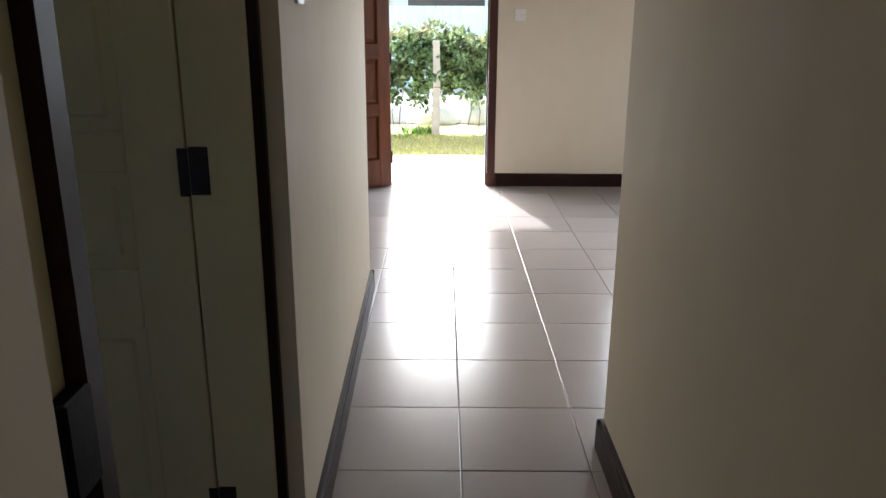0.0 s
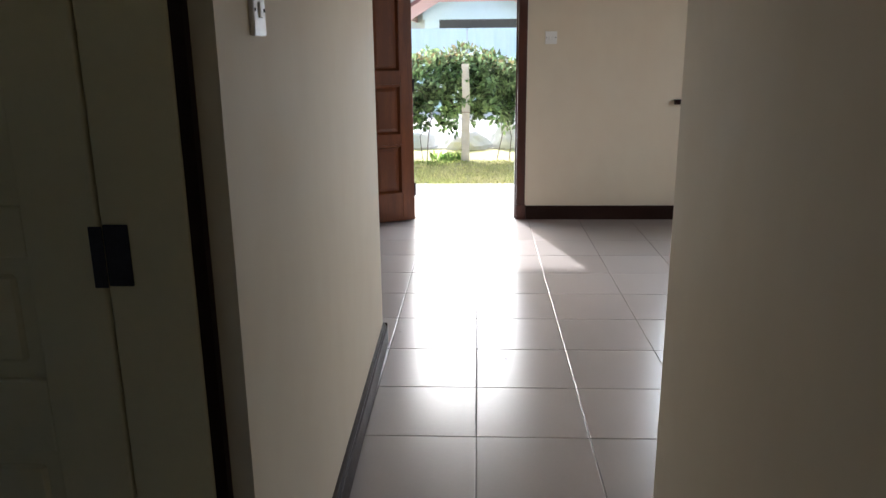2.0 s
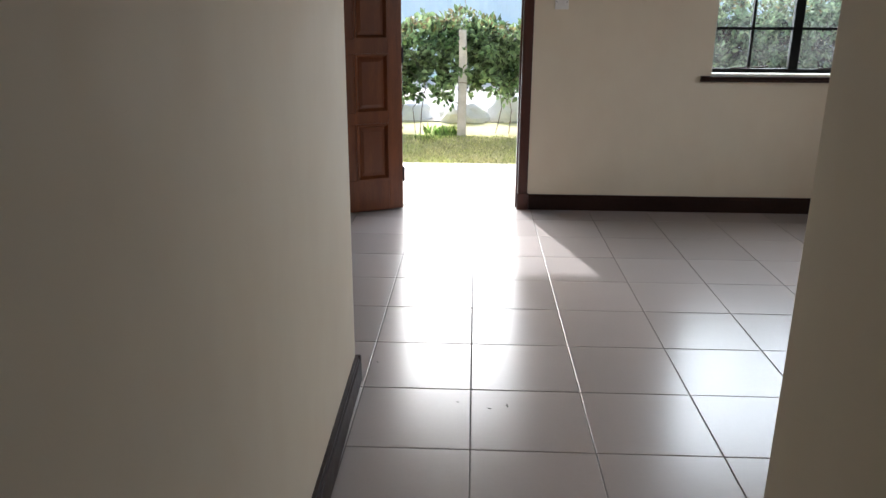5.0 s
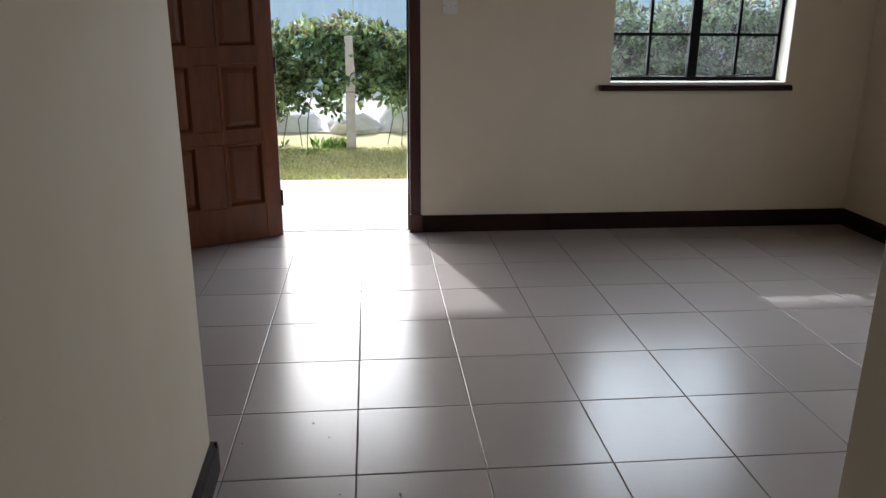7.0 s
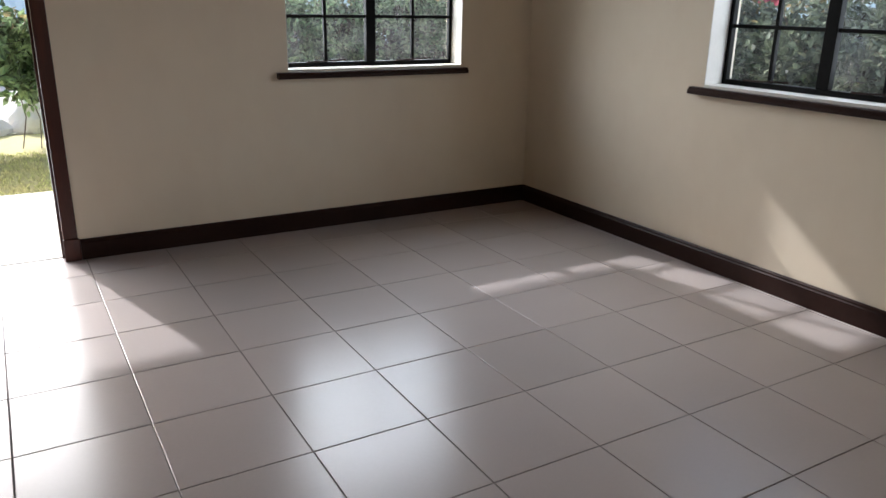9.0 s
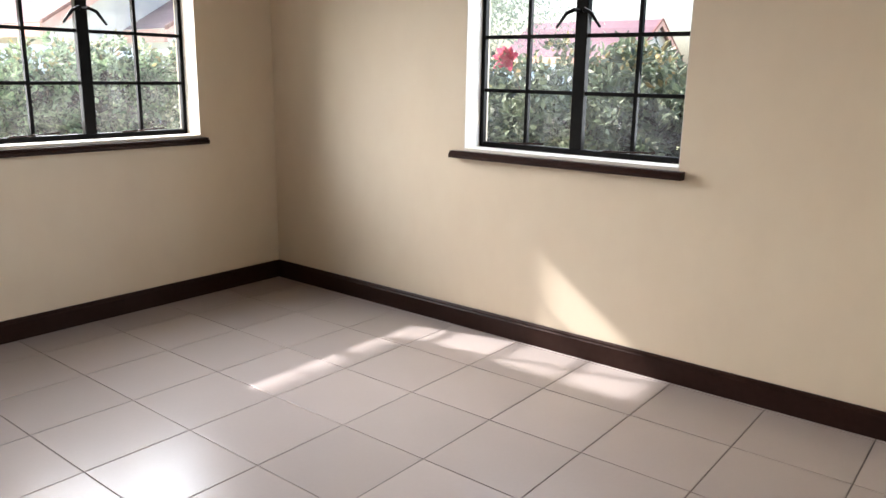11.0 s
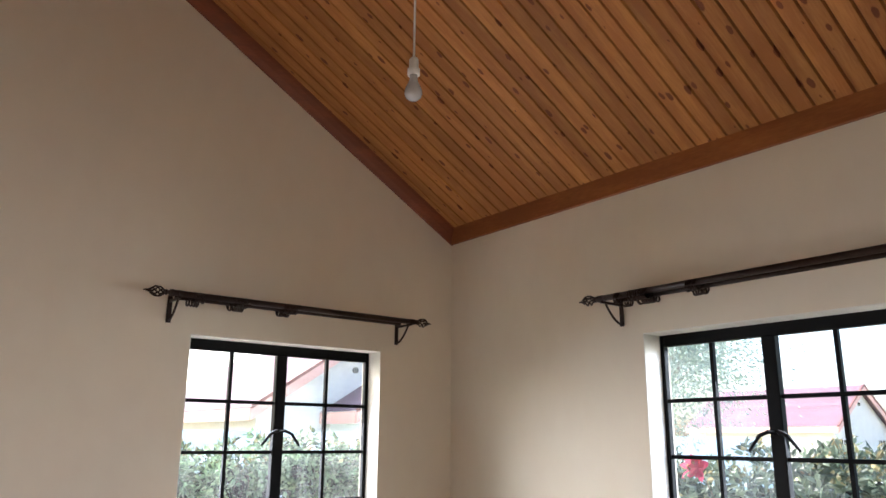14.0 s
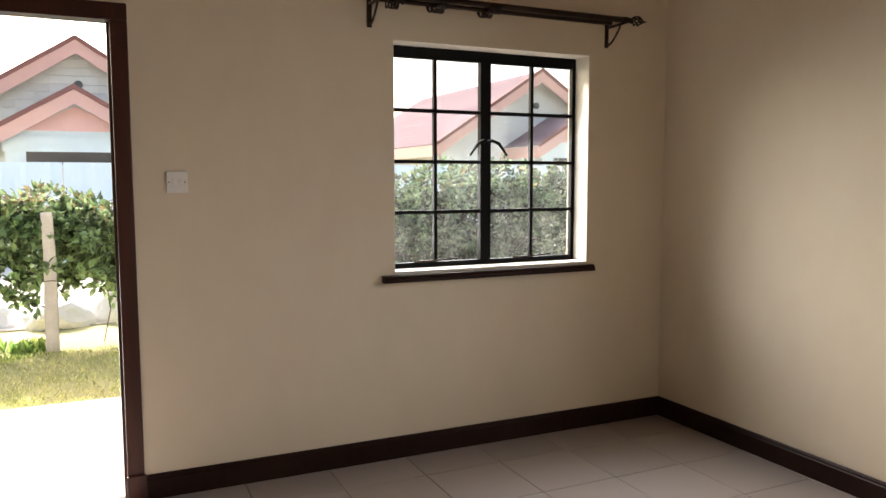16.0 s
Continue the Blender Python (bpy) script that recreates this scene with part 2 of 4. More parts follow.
PINK = material("pink_gable_paint", (0.74, 0.44, 0.43), 0.7, None, 2, 30, 0.05)
ROOFEDGE = material("brown_roof_edge", (0.20, 0.08, 0.07), 0.7, None, 2, 30, 0.05)
# dark far panes; also paints the shade in porch opening and vent
GLASS_AND_SHADE = material("dark_far_window_and_shade", (0.03, 0.035, 0.04), 0.15, None, 2, 30, 0.0)


# ---- building helpers ----
def block(bm, a, b):
    """A box from corner a to corner b."""
    vs = [bm.verts.new((x, y, z)) for z in (a[2], b[2]) for y in (a[1], b[1]) for x in (a[0], b[0])]
    for f in ((0, 2, 3, 1), (4, 5, 7, 6), (0, 1, 5, 4), (2, 6, 7, 3), (0, 4, 6, 2), (1, 3, 7, 5)):
        bm.faces.new([vs[i] for i in f])
    return bm


def prism(bm, pts, lo, hi, axis=2):
    """A plan outline drawn up between lo and hi; axis 1: an outline in x and z drawn out along y; 0: y and z along x."""
    def at(p, h):
        return (p[0], p[1], h) if axis == 2 else (p[0], h, p[1]) if axis == 1 else (h, p[0], p[1])
    low, top = [bm.verts.new(at(p, lo)) for p in pts], [bm.verts.new(at(p, hi)) for p in pts]
    n = len(pts)
    bm.faces.new(low[::-1])
    bm.faces.new(top)
    for i in range(n):
        bm.faces.new((low[i], low[(i + 1) % n], top[(i + 1) % n], top[i]))
    bmesh.ops.recalc_face_normals(bm, faces=bm.faces[:])
    return bm


def bevel(bm, w, segments=1):
    bmesh.ops.bevel(bm, geom=bm.edges[:], offset=w, segments=segments, affect="EDGES", profile=0.5)
    return bm


def rounded(a, b, w=0.003, segments=1):
    return bevel(block(bmesh.new(), a, b), w, segments)


def tube(bm, pts, r, n=8):
    """A round bar along a line of points; r one radius or one a point."""
    rs = r if isinstance(r, (list, tuple)) else [r] * len(pts)
    rings = []
    for i, p in enumerate(pts):
        d = (Vector(pts[min(i + 1, len(pts) - 1)]) - Vector(pts[max(i - 1, 0)])).normalized()
        u = d.orthogonal().normalized() if abs(d.z) > 0.9 else d.cross(Vector((0, 0, 1))).normalized()
        w = d.cross(u)
        rings.append([bm.verts.new(Vector(p) + (u * math.cos(k * math.tau / n) + w * math.sin(k * math.tau / n)) * rs[i]) for k in range(n)])
    for a, b in zip(rings, rings[1:]):
        for k in range(n):
            bm.faces.new((a[k], a[(k + 1) % n], b[(k + 1) % n], b[k]))
    bm.faces.new(rings[0])
    bm.faces.new(rings[-1][::-1])
    bmesh.ops.recalc_face_normals(bm, faces=bm.faces[:])
    return bm


def part(name, bm, mat_, parent=None, label="", smooth=False):
    """Links a bmesh as one mesh object, under parent if there is one."""
    me = bpy.data.meshes.new(name)
    bm.to_mesh(me)
    bm.free()
    me.materials.append(mat_)
    if smooth:
        me.shade_smooth()
    ob = new(name, me)
    if parent:
        ob.parent = parent
    return tagged(ob, label)


def structure(name, bm, mat_, label, category):
    return tagged(part(name, bm, mat_), label, category, kind="structure")


def empty(name, at=(0, 0, 0), rz=0.0, label="", category="", group="", kind=""):
    ob = new(name)
    ob.matrix_world = pose(*at, 0, 0, rz)
    return tagged(ob, label, category, group, kind)


# ---- plan ----
NY, EX, WX = 6.52, 3.49, -3.09          # inner faces of the front, east and west walls
TH = 0.2
RIDGE, EAVE, SLOPE = 0.2, 2.905, 0.579  # ridge line, board height at the east wall, pitch
SY, SWY = 2.362, 3.878                    # back walls of the room's two halves
HX = 0.709                              # hall, right side
DX0, DX1, DTOP = -0.322, 0.622, 2.125     # front door opening
W1, W2, WZ = (1.806, 2.956), (3.896, 5.026), (0.940, 2.072)


def hall_left(y):
    return -0.141 - 0.0194 * (y - 1.81)


def ceil_z(x):
    return EAVE + SLOPE * ((EX - x) if x > RIDGE else (EX - 2 * RIDGE + x))


# ---- walls ----
bm = bmesh.new()
y0, y1 = NY, NY + TH
block(bm, (WX - TH, y0, -0.3), (DX0, y1, DTOP))
block(bm, (DX1, y0, -0.3), (W1[0], y1, DTOP))
block(bm, (W1[0], y0, -0.3), (W1[1], y1, WZ[0]))
block(bm, (W1[0], y0, WZ[1]), (W1[1], y1, DTOP))
block(bm, (W1[1], y0, -0.3), (EX + TH, y1, DTOP))
block(bm, (DX0, y0, -0.3), (DX1, y1, -0.002))
prism(bm, [(WX - TH, DTOP), (EX + TH, DTOP), (EX + TH, ceil_z(EX) + 0.05 - SLOPE * TH), (RIDGE, ceil_z(RIDGE) + 0.05), (WX - TH, ceil_z(EX) + 0.05 - SLOPE * TH)], y0, y1, 1)
structure("wall_north", bm, WALL, "cream painted plaster gable wall with door and window", "wall")
bm = bmesh.new()
top = EAVE + 0.03
block(bm, (EX, SY - 0.15, -0.3), (EX + TH, W2[0], top))
block(bm, (EX, W2[1], -0.3), (EX + TH, NY, top))
block(bm, (EX, W2[0], -0.3), (EX + TH, W2[1], WZ[0]))
block(bm, (EX, W2[0], WZ[1]), (EX + TH, W2[1], top))
structure("wall_east", bm, WALL, "cream painted plaster side wall with a window", "wall")
structure("wall_west", block(bmesh.new(), (WX - TH, SWY - 0.15, -0.3), (WX, NY, top)), WALL, "plain cream painted plaster wall", "wall")
bm = bmesh.new()
prism(bm, [(HX, -0.3), (EX, -0.3), (EX, top), (HX, ceil_z(HX) + 0.04)], SY - 0.15, SY, 1)
prism(bm, [(-0.373, 2.55), (HX, 2.55), (HX, ceil_z(HX) + 0.04), (RIDGE, ceil_z(RIDGE) + 0.04), (-0.373, ceil_z(-0.373) + 0.04)], SY - 0.15, SY, 1)
structure("wall_south", bm, WALL, "plain cream painted plaster back wall", "wall")
bm = bmesh.new()
prism(bm, [(WX, -0.3), (-0.373, -0.3), (-0.373, ceil_z(-0.373) + 0.04), (WX, top)], SWY - 0.15, SWY, 1)
structure("wall_south_west", bm, WALL, "plain cream painted plaster wall", "wall")
DY0, DY1, HDTOP = 0.755, 1.80, 2.10      # bedroom door opening in the hall's left wall
bm = bmesh.new()
prism(bm, [(hall_left(DY1), DY1), (hall_left(SWY), SWY), (-0.373, SWY), (-0.373, DY1)], -0.3, 2.55)
prism(bm, [(hall_left(SY), SY), (hall_left(SWY), SWY), (-0.373, SWY), (-0.373, SY)], 2.55, ceil_z(-0.3))
prism(bm, [(hall_left(-1.4), -1.4), (hall_left(DY0), DY0), (-0.373, DY0), (-0.373, -1.4)], -0.3, 2.55)
prism(bm, [(hall_left(DY0), DY0), (hall_left(DY1), DY1), (-0.373, DY1), (-0.373, DY0)], HDTOP, 2.55)
structure("wall_hall_left", bm, WALL, "cream painted plaster hall wall with a bedroom doorway", "wall")
structure("wall_hall_right", block(bmesh.new(), (HX, -1.4, -0.3), (HX + 0.15, SY - 0.15, 2.55)), WALL, "plain cream painted plaster hall wall", "wall")
structure("wall_hall_end", block(bmesh.new(), (-0.373, -1.55, -0.3), (HX + 0.15, -1.4, 2.55)), WALL, "plain cream painted plaster wall", "wall")
structure("ceiling_hall", block(bmesh.new(), (-3.1, -1.55, 2.55), (HX + 0.15, SY - 0.15, 2.6)), HALLCEIL, "flat white painted board ceiling", "ceiling")
bm = bmesh.new()
block(bm, (-3.1, -1.4, -0.3), (-3.0, 3.78, 2.55))
block(bm, (-3.0, -1.55, -0.3), (-0.373, -1.4, 1.1))
block(bm, (-3.0, -1.55, 1.9), (-0.373, -1.4, 2.55))
block(bm, (-3.0, -1.55, 1.1), (-2.60, -1.4, 1.9))
block(bm, (-2.0, -1.55, 1.1), (-0.373, -1.4, 1.9))
structure("wall_bedroom", bm, WALL, "plain cream painted bedroom walls with an outside opening", "wall")

# boarded ceiling: each board a strip up the slope, with a V joint, and the roof above
def ceiling():
    bm = bmesh.new()
    w, y = 0.081, SY - 0.15
    while y < NY + 0.02:
        for a, b in ((EX, RIDGE), (RIDGE, WX)):
            za, zb = ceil_z(a), ceil_z(b)
            prof = [(y + 0.0022, 0.014), (y + 0.0062, 0), (y + w - 0.0062, 0), (y + w - 0.0022, 0.014), (y + w - 0.0022, 0.026), (y + 0.0022, 0.026)]
            r0 = [bm.verts.new((a, p, za + h)) for p, h in prof]
            r1 = [bm.verts.new((b, p, zb + h)) for p, h in prof]
            for i in range(6):
                bm.faces.new((r0[i], r0[(i + 1) % 6], r1[(i + 1) % 6], r1[i]))
        y += w
    bmesh.ops.recalc_face_normals(bm, faces=bm.faces[:])
    structure("ceiling", bm, PINE, "sloping ceiling of varnished knotty pine boards", "ceiling")
    bm = bmesh.new()
    pts = [(EX + 0.35, ceil_z(EX) - SLOPE * 0.35 + 0.03), (RIDGE, ceil_z(RIDGE) + 0.03), (WX - 0.35, ceil_z(EX) - SLOPE * 0.35 + 0.03)]
    prism(bm, pts + [(x, z + 0.12) for x, z in pts[::-1]], -1.9, NY + 0.55, 1)
    structure("roof", bm, ROOF, "red tiled gable roof over the room", "roof")


ceiling()
bm = block(bmesh.new(), (EX - 0.022, SY, 2.807), (EX, NY - 0.024, 2.925))
structure("trim_eave", bevel(bm, 0.004), PINETRIM, "varnished pine trim board along the eave", "trim")
for name, a, b in (("trim_rake", EX, RIDGE), ("trim_rake_west", WX, RIDGE)):
    bm = bmesh.new()
    prof = [(0, -0.098), (0.014, -0.098), (0.020, -0.085), (0.034, -0.06), (0.048, -0.025), (0.055, 0.004), (0, 0.004)]
    ends = [[bm.verts.new((x, NY - o, ceil_z(x) + h)) for o, h in prof] for x in (a, b)]
    for k in range(7):
        bm.faces.new((ends[0][k], ends[0][(k + 1) % 7], ends[1][(k + 1) % 7], ends[1][k]))
    bmesh.ops.recalc_face_normals(bm, faces=bm.faces[:])
    structure(name, bm, RAKETRIM, "dark red varnished cornice up the gable", "trim")

# skirting
SK = 0.108


def skirting(name, a, b, side):
    """A board with a rounded top edge from a to b in plan; side: the way it stands out from the wall."""
    d = (Vector(b) - Vector(a))
    n = Vector((-d.y, d.x)).normalized() * side
    bm = bmesh.new()
    prof = [(0, 0), (0.020, 0), (0.020, SK - 0.02), (0.015, SK - 0.014), (0.015, SK - 0.006), (0.010, SK), (0, SK)]
    r = [[bm.verts.new((p[0] + n.x * o, p[1] + n.y * o, z)) for o, z in prof] for p in (a, b)]
    k = len(prof)
    for i in range(k):
        bm.faces.new((r[0][i], r[0][(i + 1) % k], r[1][(i + 1) % k], r[1][i]))
    bm.faces.new(r[0])
    bm.faces.new(r[1][::-1])
    bmesh.ops.recalc_face_normals(bm, faces=bm.faces[:])
    structure(name, bm, SKIRT, "dark brown varnished wooden skirting board", "baseboard")


skirting("baseboard_north", (DX1 + 0.011, NY), (EX - 0.020, NY), -1)
skirting("baseboard_east", (EX, NY), (EX, SY + 0.020), -1)
skirting("baseboard_north_west", (WX, NY), (DX0 - 0.006, NY), -1)
skirting("baseboard_south", (HX - 0.020, SY), (EX, SY), 1)
skirting("baseboard_hall_left", (hall_left(DY1 + 0.01), DY1 + 0.01), (hall_left(SWY), SWY), -1)
skirting("baseboard_south_west", (WX, SWY), (hall_left(SWY) + 0.020, SWY), 1)
skirting("baseboard_hall_right", (HX, -1.4), (HX, SY), 1)


# ---- front door ----
def front_door():
    d = empty("door_1", ((DX0 + DX1) / 2, NY, 0), 0, "open panelled wooden front door in a dark red frame", "door", kind="structure")
    inv = d.matrix_world.inverted()

    def put(name, bm, m, parent=d, label=""):
        bm.transform(inv)
        return part(name, bm, m, parent, label)
    fy0, fy1 = NY - 0.012, NY + 0.085
    for x0, x1 in ((DX0 - 0.002, DX0 + 0.063), (DX1 - 0.066, DX1 + 0.002)):
        put("door_jamb", rounded((x0, fy0, 0), (x1, fy1, DTOP - 0.07), 0.004, 2), FRAMEWOOD)
    put("door_head", rounded((DX0 - 0.002, fy0, DTOP - 0.07), (DX1 + 0.002, fy1, DTOP + 0.002), 0.004, 2), FRAMEWOOD)
    put("door_stop", rounded((DX1 - 0.078, NY + 0.045, 0), (DX1 - 0.066, fy1 - 0.004, DTOP - 0.07), 0.002), FRAMEWOOD)
    put("plinth_block", rounded((DX1 - 0.070, fy0 - 0.014, 0), (DX1 + 0.010, fy0 - 0.001, 0.118), 0.003, 2), FRAMEWOOD, d, "dark wooden block at the foot of the jamb")
    put("threshold", rounded((DX0 + 0.063, NY + 0.06, -0.02), (DX1 - 0.066, NY + 0.20, 0.004), 0.003), TERRACE)
    # leaf: its own axis runs along its width from the hinge
    ang = math.atan2(-0.455, -0.89)
    hinge = Matrix.Translation((-0.262, NY - 0.012, 0)) @ Matrix.Rotation(ang, 4, "Z")
    wd, ht, t = 0.82, 2.045, 0.042
    leaf = empty("door_leaf")
    leaf.parent = d
    leaf.matrix_parent_inverse = Matrix.Identity(4)
    leaf.matrix_basis = inv @ hinge
    cols = ((0.0, 0.10), (0.328, 0.492), (0.72, 0.82))
    rails = ((0.008, 0.225), (0.605, 0.682), (1.06, 1.155), (1.92, 2.045))
    for i, (a, b) in enumerate(cols):
        if i == 1:
            for (r0, r1), (r2, r3) in zip(rails, rails[1:]):
                part("mullion", rounded((a, 0, r1), (b, t, r2), 0.003), DOORWOOD, leaf)
        else:
            part("stile", rounded((a, 0, 0.008), (b, t, ht), 0.003), DOORWOOD, leaf)
    for r0, r1 in rails:
        part("rail", rounded((0.10, 0, r0), (0.72, t, r1), 0.003), DOORWOOD, leaf)
    for (x0, x1) in ((0.10, 0.328), (0.492, 0.72)):
        for (r0, r1), (r2, r3) in zip(rails, rails[1:]):
            bm = bmesh.new()
            m_ = 0.05
            for face, y_in, y_out in ((0, 0.019, 0.008), (1, t - 0.019, t - 0.008)):
                o = [bm.verts.new(p) for p in ((x0, y_in, r1), (x1, y_in, r1), (x1, y_in, r2), (x0, y_in, r2))]
                o2 = [bm.verts.new(p) for p in ((x0 + 0.018, y_in, r1 + 0.018), (x1 - 0.018, y_in, r1 + 0.018), (x1 - 0.018, y_in, r2 - 0.018), (x0 + 0.018, y_in, r2 - 0.018))]
                i_ = [bm.verts.new(p) for p in ((x0 + m_, y_out, r1 + m_), (x1 - m_, y_out, r1 + m_), (x1 - m_, y_out, r2 - m_), (x0 + m_, y_out, r2 - m_))]
                for A, B in ((o, o2), (o2, i_)):
                    for k in range(4):
                        bm.faces.new((A[k], A[(k + 1) % 4], B[(k + 1) % 4], B[k]))
                bm.faces.new(i_)
            bmesh.ops.recalc_face_normals(bm, faces=bm.faces[:])
            pn = part("panel", bm, DOORWOOD, leaf, "raised and fielded wooden panel")
            # moulding round the panel: a sloping ring, proud of the stiles
            for y_top, y_low in ((-0.006, 0.019), (t + 0.006, t - 0.019)):
                fr = bmesh.new()
                rings = []
                for inset, yy in ((-0.004, y_low), (-0.004, y_top), (0.008, y_top), (0.026, y_low)):
                    rings.append([fr.verts.new(p) for p in ((x0 + inset, yy, r1 + inset), (x1 - inset, yy, r1 + inset), (x1 - inset, yy, r2 - inset), (x0 + inset, yy, r2 - inset))])
                for A, B in zip(rings, rings[1:]):
                    for k in range(4):
                        fr.faces.new((A[k], A[(k + 1) % 4], B[(k + 1) % 4], B[k]))
                bmesh.ops.recalc_face_normals(fr, faces=fr.faces[:])
                part("bead", fr, DOORWOOD, leaf)
    part("lock_plate", rounded((0.745, t, 0.93), (0.785, t + 0.004, 1.13), 0.0015), BRASS, leaf, "dull brass lock plate")
    bm = tube(bmesh.new(), [(0.765, t + 0.004, 1.06), (0.765, t + 0.05, 1.06), (0.74, t + 0.055, 1.06), (0.655, t + 0.055, 1.055)], 0.008)
    part("handle", bm, BRASS, leaf, "brass lever handle")
    for z in (0.25, 1.05, 1.8):
        part("hinge", tube(bmesh.new(), [(-0.004, t + 0.002, z - 0.05), (-0.004, t + 0.002, z + 0.05)], 0.007), HINGE, leaf, "steel butt hinge")


front_door()


# ---- windows ----
def window(name, width, m, label):
    """A steel casement pair; local x along the wall, y out of the room, z up from the opening's foot."""
    w = new(name)
    tagged(w, label, "window", "steel casement windows", "structure")
    w.matrix_world = m
    H = WZ[1] - WZ[0]
    fy = 0.125
    o = 0.024
    for a, b in (((0, 0), (o, H)), ((width - o, 0), (width, H)), ((o, 0), (width - o, 0.03)), ((o, H - 0.06), (width - o, H))):
        part("window_frame", rounded((a[0], fy, a[1]), (b[0], fy + 0.035, b[1]), 0.003), STEEL, w)
    mid = width / 2
    part("mullion", rounded((mid - 0.031, fy - 0.004, 0.03), (mid + 0.031, fy + 0.036, H - 0.06), 0.003), STEEL, w)
    for x0, x1, s in ((o, mid - 0.031, 1), (mid + 0.031, width - o, -1)):
        xm = (x0 + x1) / 2
        bars = bmesh.new()
        block(bars, (xm - 0.009, fy + 0.006, 0.03), (xm + 0.009, fy + 0.028, H - 0.06))
        part("glazing_bar", bars, STEEL, w)
        z0, z1 = 0.03, H - 0.06
        for k in (1, 2, 3):
            z = z0 + (z1 - z0) * k / 4
            part("glazing_bar", rounded((x0, fy + 0.004, z - 0.009), (x1, fy + 0.03, z + 0.009), 0.002), STEEL, w)
        for cx0, cx1 in ((x0, xm - 0.009), (xm + 0.009, x1)):
            for k in range(4):
                za, zb = z0 + (z1 - z0) * k / 4, z0 + (z1 - z0) * (k + 1) / 4
                g = bmesh.new()
                vs = [g.verts.new(p) for p in ((cx0 - 0.003, fy + 0.018, za), (cx1 + 0.003, fy + 0.018, za), (cx1 + 0.003, fy + 0.018, zb), (cx0 - 0.003, fy + 0.018, zb))]
                g.faces.new(vs)
                part("pane", g, GLASS, w, "clear window glass, slightly dusty").visible_shadow = False
        # lever on the mullion, stay on the bottom rail
        lx, lz = mid - s * 0.012, 0.66
        part("handle", tube(bmesh.new(), [(lx, fy - 0.004, lz), (lx - s * 0.012, fy - 0.03, lz + 0.004), (lx - s * 0.05, fy - 0.036, lz - 0.012), (lx - s * 0.10, fy - 0.036, lz - 0.075)], [0.010, 0.010, 0.009, 0.006], 6), STEEL, w, "small black lever handle")
        part("window_stay", tube(bmesh.new(), [(xm - 0.13, fy - 0.018, 0.034), (xm - 0.02, fy - 0.022, 0.038), (xm + 0.12, fy - 0.01, 0.044)], 0.005, 6), IRON, w, "bronze casement stay")
    # plastered foot, wooden nosing
    part("window_ledge", rounded((0.001, -0.002, -0.012), (width - 0.001, fy, 0.004), 0.002), REVEAL, w, "white painted plaster ledge")
    bm = bmesh.new()
    prism(bm, [(0, -0.046), (-0.046, -0.046), (-0.046, -0.03), (-0.036, -0.018), (-0.036, -0.012), (0, -0.012)], -0.066, width + 0.026, 0)
    part("window_sill", bm, SKIRT, w, "dark brown moulded wooden sill")
    # pale reveals
    for a, b in (((-0.0, 0.0, 0.004), (0.004, fy, H)), ((width - 0.004, 0.0, 0.004), (width, fy, H)), ((0.004, 0.0, H - 0.004), (width - 0.004, fy, H))):
        part("reveal", block(bmesh.new(), (a[0], a[1] + 0.001, a[2]), b), REVEAL, w, "white painted reveal")
    return w


window("window_1", W1[1] - W1[0], pose(W1[0], NY, WZ[0]), "black steel casement window with sixteen panes, front wall")
window("window_2", W2[1] - W2[0], pose(EX, W2[1], WZ[0], 0, 0, -90), "black steel casement window with sixteen panes, side wall")


